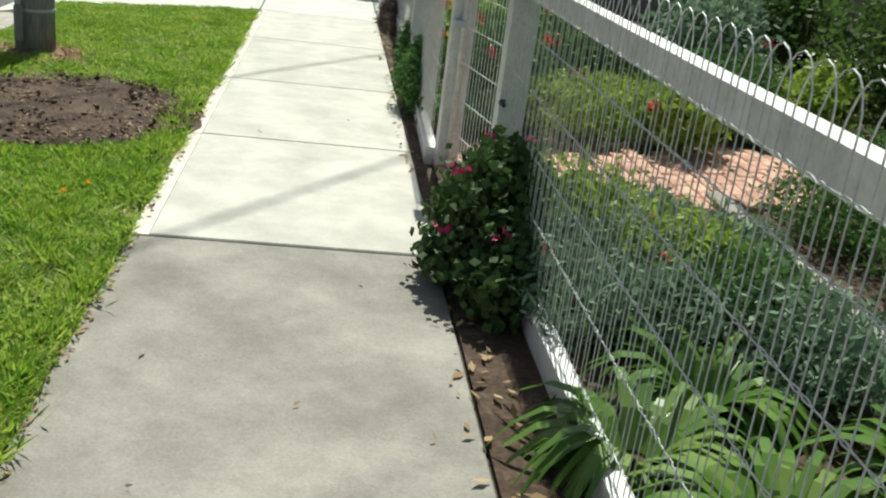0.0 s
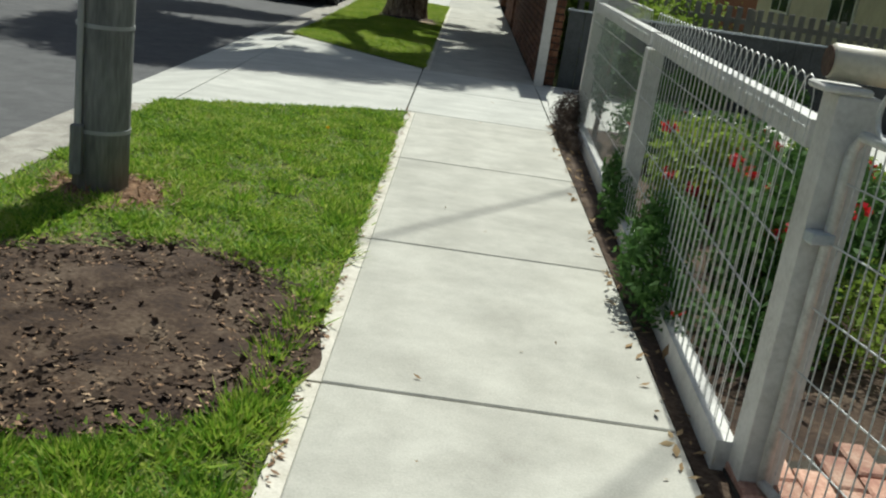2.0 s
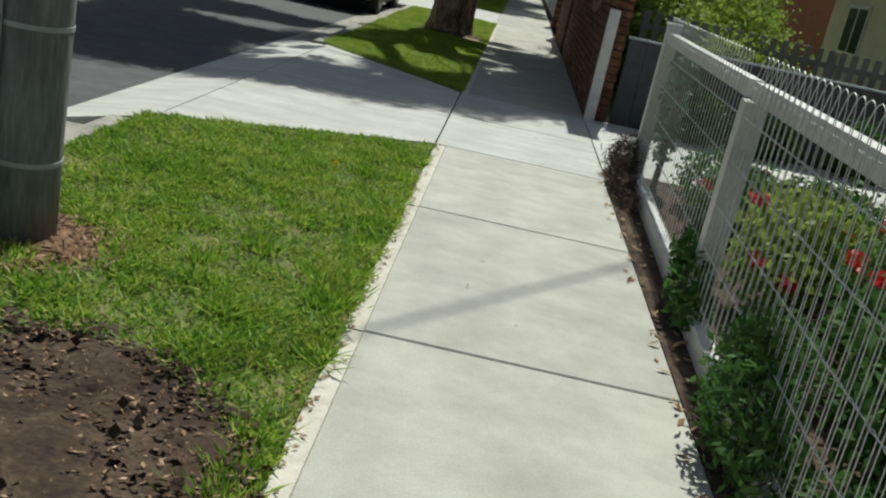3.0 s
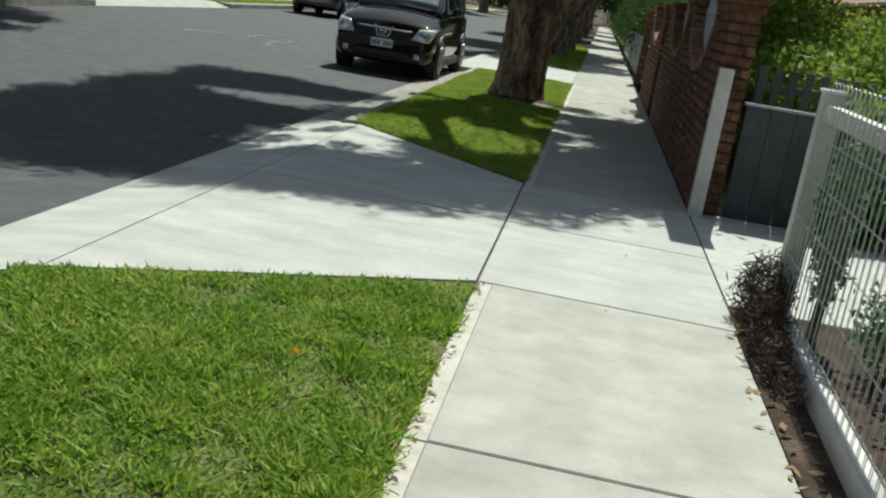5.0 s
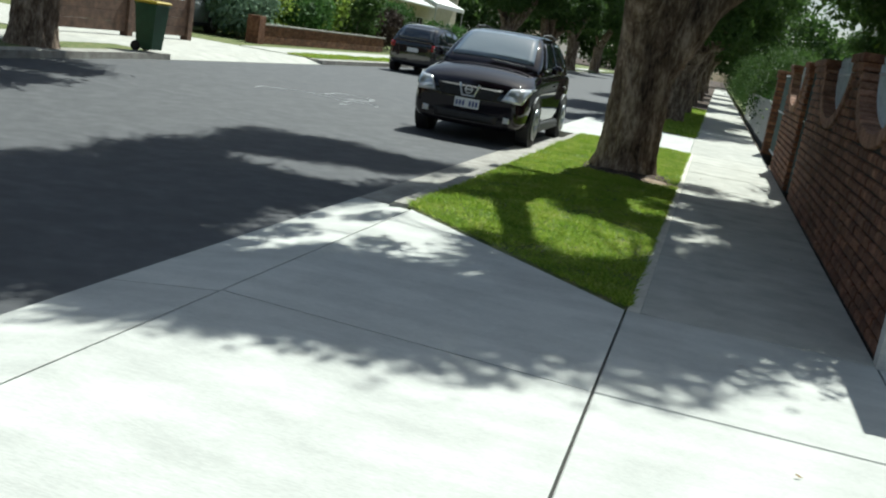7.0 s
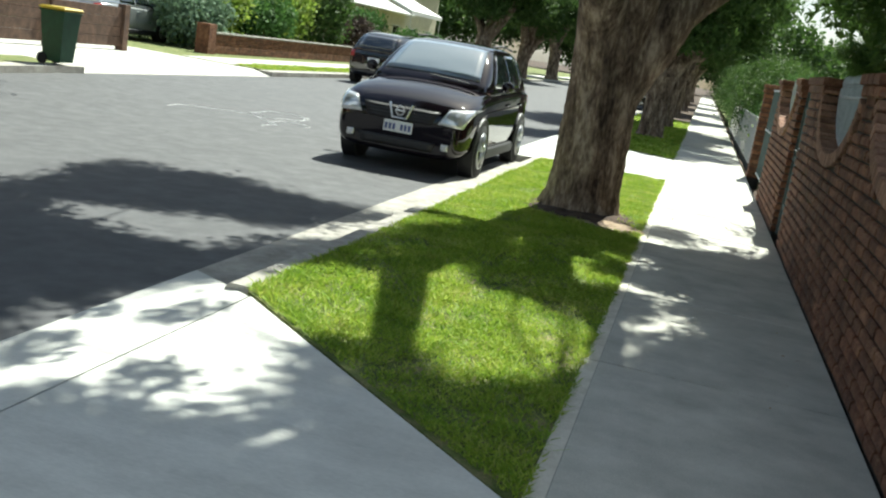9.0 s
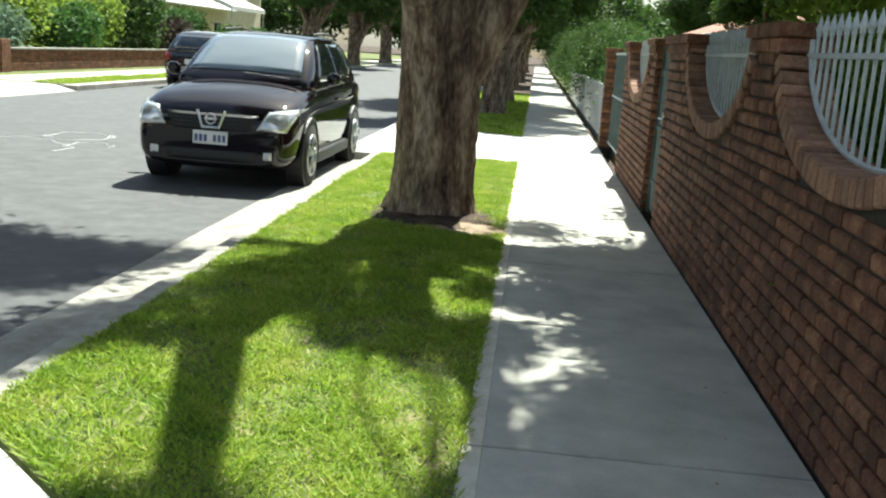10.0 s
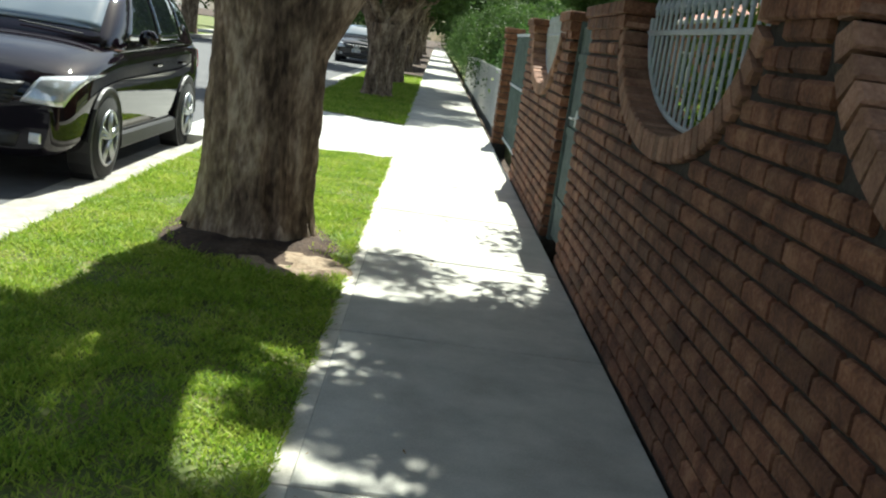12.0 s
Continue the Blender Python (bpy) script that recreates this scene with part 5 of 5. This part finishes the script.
    conform("grille_panel", body, [(-0.40, 0, 0.60), (0.40, 0, 0.60), (0.50, 0, 0.76), (-0.50, 0, 0.76)], (0, 1, 0), BLACK_PLASTIC, t, "matt black grille", 12, 4, 0.004, 0.006)
    for k in range(4):
        conform("grille_slat", body, [(-0.43, 0, 0.615 + 0.036 * k), (0.43, 0, 0.615 + 0.036 * k), (0.43, 0, 0.633 + 0.036 * k), (-0.43, 0, 0.633 + 0.036 * k)], (0, 1, 0), BLACK_PLASTIC, t, "", 10, 1, 0.008, 0.014)
    part("badge_frame", Shape().tube([(-0.15, 0.0, 0.79), (-0.09, -0.022, 0.625), (0.09, -0.022, 0.625), (0.15, 0.0, 0.79)], 0.016, 8), CHROME, t, "bright chrome frame round the badge")
    part("badge", Shape().tube([(0.052 * math.cos(0.3142 * k), -0.024, 0.71 + 0.052 * math.sin(0.3142 * k)) for k in range(21)], 0.010, 6).box(-0.065, 0.065, -0.034, -0.016, 0.698, 0.722, 0.004), CHROME, t, "plain round chrome badge")
    conform("lower_intake", body, [(-0.46, 0, 0.29), (0.46, 0, 0.29), (0.50, 0, 0.40), (-0.50, 0, 0.40)], (0, 1, 0), BLACK_PLASTIC, t, "black lower air intake", 10, 3)
    pl = part("number_plate", Shape().box(-0.186, 0.186, -0.030, -0.012, 0.455, 0.589, 0.004), PLATE, t, "white plate with blue characters")
    for k, x in enumerate((-0.15, -0.10, -0.05, 0.05, 0.10, 0.15)):
        part("character_bar", Shape().box(x - 0.016, x + 0.016, -0.034, -0.0302, 0.482, 0.552), PLATE_INK, pl)
    part("wiper", Shape().tube([(0.55, 1.07, 1.115), (0.0, 1.10, 1.15)], 0.008, 5), BLACK_PLASTIC, t)
    part("rear_plate", Shape().box(-0.186, 0.186, 4.29, 4.312, 0.70, 0.83, 0.004), PLATE, t)
    return t


crossover = make_car("glossy black-plum compact crossover parked by the kerb", (-3.19, 17.48, -0.125), 0, CAR_PAINT, "parked cars")
crossover.scale = (1, 1, 1.05)
car_2 = make_car("dark blue car parked across the road, rear in view", (-9.35, 38.4, -0.125), 180, CAR_PAINT_2, "parked cars")
c = copy_thing(car_2, pose(-3.0, 52, -0.125, 0, 0, 0))
tagged(c, "dark car parked far along the kerb")
silver = make_car("silver car standing in the driveway opposite", (-18.0, 36.0, -0.004), 180, CAR_PAINT_3, "parked cars")
c = copy_thing(silver, pose(-3.1, 60, -0.125, 0, 0, 0))
tagged(c, "pale car parked far along the kerb")

chalk = thing("chalk_marks", "faint white chalk scribble on the asphalt", "chalk marks", kind="stuff")
for cx, cy, r, n in ((-6.4, 21.2, 0.42, 18), (-5.8, 20.2, 0.28, 12), (-6.8, 19.4, 0.9, 8)):
    pts = [(cx + r * math.cos(0.42 * k) * (1 + 0.2 * math.sin(2.3 * k)), cy + 1.3 * r * math.sin(0.42 * k), -0.1262) for k in range(n)]
    part("chalk_line", Shape().tube(pts, 0.006, 5), PLATE, chalk)

# ---- across the road ----
def far_x(y):
    """The far kerb's line: the road widens a little."""
    return -9.6 - 0.09 * (min(max(y, 8), 21) - 8)


def far_strip(name, d0, d1, y0, y1, z0, z1, mat, label, category):
    """A strip along the far kerb, from d0 to d1 behind it."""
    ys = [y0] + [y for y in (8, 21) if y0 < y < y1] + [y1]
    outline = [(far_x(y) - d0, y) for y in ys] + [(far_x(y) - d1, y) for y in reversed(ys)]
    return tagged(part(name, Shape().prism(outline, z0, z1), mat), label, category, kind="structure")


far_strip("far_kerb", 0.0, 0.42, -14, 22.0, -0.3, 0.0, KERB, "pale concrete kerb across the road", "kerb")
far_strip("far_kerb", 0.0, 0.42, 30.2, 90, -0.3, 0.0, KERB, "pale concrete kerb across the road", "kerb")
far_strip("far_verge", 0.424, 1.35, -40, 22.0, -0.3, -0.006, TURF, "patchy grass strip across the road", "lawn")
far_strip("far_verge", 0.424, 1.35, 30.6, 120, -0.3, -0.006, TURF, "patchy grass strip across the road", "lawn")
far_strip("far_footpath", 1.354, 2.9, -40, 22.0, -0.3, -0.004, CONCRETE, "pale concrete footpath across the road", "footpath")
far_strip("far_footpath", 1.354, 2.9, 30.6, 120, -0.3, -0.004, CONCRETE, "pale concrete footpath across the road", "footpath")
apron_far = Shape()
vs = []
for y in (22.004, 30.196):
    vs += [(far_x(y), y, -0.118), (far_x(y) - 0.55, y, -0.004), (-34, y, 0.0), (-34, y, -0.3), (far_x(y), y, -0.3)]
apron_far.add(vs, [(0, 1, 6, 5), (1, 2, 7, 6), (2, 3, 8, 7), (3, 4, 9, 8), (4, 0, 5, 9), (4, 3, 2, 1, 0), (5, 6, 7, 8, 9)])
tagged(part("far_driveway", apron_far, CONCRETE), "sunlit pale concrete driveway across the road", "driveway", kind="structure")
far_yard = part("far_yard", Shape().box(-60, -11.4, -40, 140, -0.32, -0.02), TURF)
tagged(far_yard, "grass of the gardens across the road", "lawn", kind="structure")
right_yard = part("right_yard", Shape().box(1.61, 60, 9.35, 200, -0.3, -0.012), TURF)
tagged(right_yard, "grass of the gardens behind the walls", "lawn", kind="structure")
tagged(grass("grass_blades", LAWN, [(-12.1, 40), (-11.2, 40), (-11.2, 60), (-12.1, 60)], 700, 0.06, 0.04, 6), "patchy green grass strip across the road", "grass")
tagged(grass("grass_blades", LAWN, [(-12.1, 30.7), (-11.2, 30.7), (-11.2, 40), (-12.1, 40)], 900, 0.06, 0.04, 7), "patchy green grass strip across the road", "grass")

bin_ = thing("wheelie_bin", "dark green wheelie bin with a yellow lid", "bin", at=(-10.95, 21.45, 0))
vs = [(-0.18, -0.19, 0.06), (0.18, -0.19, 0.06), (0.18, 0.19, 0.06), (-0.18, 0.19, 0.06), (-0.24, -0.25, 0.95), (0.24, -0.25, 0.95), (0.24, 0.25, 0.95), (-0.24, 0.25, 0.95)]
part("bin_body", Shape().add(vs, [(3, 2, 1, 0), (4, 5, 6, 7), (0, 1, 5, 4), (1, 2, 6, 5), (2, 3, 7, 6), (3, 0, 4, 7)]), BIN_GREEN, bin_)
part("rim", Shape().box(-0.26, 0.26, -0.27, 0.27, 0.93, 0.965, 0.01), BIN_GREEN, bin_)
part("lid", Shape().box(-0.265, 0.265, -0.28, 0.28, 0.967, 1.03, 0.028), BIN_LID, bin_, "yellow plastic lid")
for sx in (-1, 1):
    part("bin_wheel", Shape().tube([(-0.19, sx * 0.17, 0.1), (-0.19, sx * 0.22, 0.1)], 0.1, 14), TYRE, bin_)
part("bin_handle", Shape().tube([(-0.275, -0.17, 0.95), (-0.275, 0.17, 0.95)], 0.016, 8), BIN_GREEN, bin_)

skip = thing("brown_board_fence", "weathered brown board fence with square end post", "fence")
for k in range(4):
    part("board", Shape().box(-14.06, -14.0, 22.3, 28.1, 0.10 + k * 0.24, 0.335 + k * 0.24, 0.006), RUST, skip)
for y in (22.4, 25.3, 28.15):
    part("post", Shape().box(-14.14, -13.92, y - 0.11, y + 0.11, -0.1, 1.14, 0.01), RUST, skip)

low_wall = thing("low_brick_wall", "low red-brown brick garden wall with pale coping", "wall", kind="structure")
part("pier_block", Shape().box(-15.0, -14.55, 33.6, 34.05, -0.2, 0.9, 0.01), BRICK_BULK, low_wall)
s = Shape()
for c in range(7):
    for k in range(52):
        y = 34.06 + k * 0.24 + (0.12 if c % 2 else 0)
        s.box(-14.86, -14.7, y, y + 0.23, c * 0.086, c * 0.086 + 0.076)
tagged(part("brickwork", s, BRICK_BULK, low_wall), kind="stuff")
part("coping", Shape().box(-14.9, -14.66, 34.06, 46.7, 0.606, 0.66, 0.006), KERB, low_wall, "pale concrete coping")

for k, (x, y, h, w, leaf) in enumerate(((-12.3, 28.3, 1.7, 1.0, LIME_LEAF), (-14.2, 31.5, 2.0, 1.3, HEDGE_LEAF), (-11.6, 27.6, 1.1, 0.8, GREY_LEAF), (-12.4, 29.4, 1.9, 1.2, LIME_LEAF), (-11.7, 31.2, 1.3, 0.9, HEDGE_LEAF), (-12.2, 33.2, 1.6, 1.1, LIME_LEAF), (-11.5, 35.0, 2.1, 0.8, TREE_LEAF), (-11.4, 37.0, 1.2, 0.8, DRY_LEAF), (-12.4, 40.0, 1.5, 1.2, HEDGE_LEAF), (-14.5, 30.5, 2.4, 1.5, GREY_LEAF), (-11.2, 44.5, 1.1, 1.0, HEDGE_LEAF))):
    x, y, h, w = -10.8 + (x + 8.22) * 1.6, 21.5 + (y - 17.9) * 1.43, h * 1.38, w * 1.38
    shrub("front_garden_shrub", x, y, [(0, 0, h * 0.55, w, w, h * 0.5), (w * 0.4, w * 0.5, h * 0.85, w * 0.6, w * 0.6, h * 0.35), (-w * 0.4, -w * 0.4, h * 0.8, w * 0.6, w * 0.6, h * 0.4)], leaf, "tall leafy garden shrub behind the low brick wall", 2300, 0.17, None, 0, 6, 200 + k, 0.5)
for k, (x, y, h, w, leaf) in enumerate(((2.5, 14.3, 2.1, 0.75, LIME_LEAF), (2.5, 13.0, 1.9, 0.7, LIME_LEAF), (2.6, 15.8, 2.0, 0.8, LIME_LEAF), (2.6, 11.8, 1.2, 0.9, LIME_LEAF), (3.4, 13.4, 1.5, 1.1, LIME_LEAF), (2.7, 15.2, 1.0, 0.8, HEDGE_LEAF), (3.2, 18.4, 1.2, 0.9, LIME_LEAF), (2.9, 10.2, 0.9, 0.6, LIME_LEAF), (2.6, 27.5, 1.4, 0.9, LIME_LEAF), (2.5, 30.5, 1.6, 1.0, HEDGE_LEAF), (2.4, 34.5, 1.9, 1.1, TREE_LEAF), (2.5, 39, 2.1, 1.3, TREE_LEAF), (2.6, 44, 2.3, 1.3, TREE_LEAF), (2.4, 49, 2.0, 1.2, HEDGE_LEAF), (2.4, 55, 2.2, 1.4, TREE_LEAF), (2.4, 63, 2.2, 1.4, TREE_LEAF), (2.4, 73, 2.4, 1.6, TREE_LEAF), (2.4, 86, 2.6, 1.8, TREE_LEAF))):
    shrub("garden_shrub", x, y, [(0, 0, h * 0.55, w, w, h * 0.5), (w * 0.3, w * 0.5, h * 0.9, w * 0.6, w * 0.6, h * 0.4), (-w * 0.2, -w * 0.4, h * 0.85, w * 0.6, w * 0.6, h * 0.4)], leaf, "leafy garden shrub rising behind the front wall", 6500, 0.075, None, 0, 6, 230 + k, 0.5)
for x, y, rz, sc in ((10.5, 52, 140, 1.0), (12.0, 74, 240, 1.1)):
    c = copy_thing(tree_b, pose(x, y, 0, 0, 0, rz))
    c.scale = (sc, sc, sc)
    tagged(c, "dark green garden tree overhanging the fences")
gum = copy_thing(tree_b, pose(9.5, 1.5, 0, 0, 0, 10))
tagged(gum, "dark green garden tree shading the house front")


def house(x, y, w, d, h, roof, wallmat, roofmat, label, face=1, windows=3):
    """A hipped-roof house; face: +1 looks towards +x."""
    t = thing("house", label, "house", "houses", at=(x, y, 0))
    part("wall", Shape().box(-w / 2, w / 2, -d / 2, d / 2, -0.2, h, 0.02), wallmat, t)
    o = 0.45
    vs = [(-w / 2 - o, -d / 2 - o, h), (w / 2 + o, -d / 2 - o, h), (w / 2 + o, d / 2 + o, h), (-w / 2 - o, d / 2 + o, h), (0, -d / 2 + w / 2, h + roof), (0, d / 2 - w / 2, h + roof)]
    part("roof", Shape().add(vs, [(0, 1, 4), (1, 2, 5, 4), (2, 3, 5), (3, 0, 4, 5), (3, 2, 1, 0)]), roofmat, t)
    part("gutter", Shape().box(face * (w / 2 + o) - 0.06, face * (w / 2 + o) + 0.06, -d / 2 - o, d / 2 + o, h - 0.08, h + 0.04, 0.02), WHITE, t)
    for k in range(windows):
        yy = -d / 2 + d * (k + 0.5) / windows
        xw = face * w / 2
        win = part("window", Shape().box(xw - 0.05, xw + 0.05, yy - 0.75, yy + 0.75, 0.9, 2.1, 0.01), WHITE, t, "white framed window")
        for q in (-0.36, 0.36):
            part("pane", Shape().box(xw + face * 0.052 - 0.006, xw + face * 0.052 + 0.006, yy + q - 0.31, yy + q + 0.31, 0.98, 2.02), HOUSE_GLASS, win)
    return t


house(-28, 45, 9, 13, 2.9, 2.0, RED_WALL, ROOF_TILE, "red brick house with terracotta hip roof")
house(-25, 66, 9, 12, 2.9, 2.2, RENDER_WALL, ROOF_GREY, "cream house with pale grey roof")
house(-28, 84, 9, 13, 5.4, 2.0, RENDER_WALL, ROOF_GREY, "cream two-storey house with pale roof")
house(-21, 12, 9, 14, 2.9, 2.0, RED_WALL, ROOF_TILE, "red brick house with terracotta hip roof")
house(-21, -12, 9, 16, 2.9, 2.0, RED_WALL, ROOF_TILE, "red brick house with terracotta hip roof")
house(14, 0, 9, 14, 3.0, 2.0, RED_WALL, ROOF_TILE, "dark red brick house behind the garden", -1)
house(13, 19, 9, 13, 3.0, 2.0, RENDER_WALL, ROOF_GREY, "cream house behind the brick wall", -1)
house(13, 38, 9, 14, 3.0, 2.0, RED_WALL, ROOF_TILE, "red brick house behind the white fence", -1)
house(13, 62, 9, 16, 3.0, 2.0, RENDER_WALL, ROOF_TILE, "cream house further along the street", -1)
house(13, -18, 9, 14, 3.0, 2.0, RED_WALL, ROOF_TILE, "red brick house near the corner", -1)
awning = thing("white_awning", "white canvas awning over a house front", "awning", at=(-18.5, 66, 0))
awning.scale = (1.3, 1.3, 1.3)
vs = [(-0.8, -2.6, 3.0), (-0.8, 2.6, 3.0), (1.0, 2.6, 2.3), (1.0, -2.6, 2.3), (-0.8, -2.6, 2.96), (-0.8, 2.6, 2.96), (1.0, 2.6, 2.12), (1.0, -2.6, 2.12)]
part("canvas", Shape().add(vs, [(0, 1, 2, 3), (7, 6, 5, 4), (0, 3, 7, 4), (1, 5, 6, 2), (2, 6, 7, 3), (0, 4, 5, 1)]), AWNING, awning)
for yy in (-2.5, 2.5):
    part("pole", Shape().tube([(0.95, yy, -0.05), (0.95, yy, 2.14)], 0.03, 8), WHITE, awning)
for x, y in ((0.2, 2.0), (0.25, 2.35), (-0.35, -1.2), (-0.28, -1.05), (-0.5, 4.4)):
    if x < 0:
        d = thing("dandelion", "yellow dandelion flower in the grass", "flower", "dandelions", at=(x, y, 0))
        part("stem", Shape().tube([(0, 0, -0.03), (0.005, 0, 0.06)], 0.002, 5), GRASS, d)
        leaf_cloud("petals", YELLOW_PETAL, [(0.005, 0, 0.065, 0.014, 0.014, 0.008)], 400000, 0.012, 300, d, 0.8)
woods = leaf_cloud("distant_trees", TREE_LEAF, [(x, 150 + (k * 37) % 30, 5 + (k * 13) % 4, 8, 6, 5) for k, x in enumerate(range(-90, 95, 9))], 120, 0.9, 77)
tagged(woods, "dark line of trees at the far end of the street", "trees", kind="stuff")
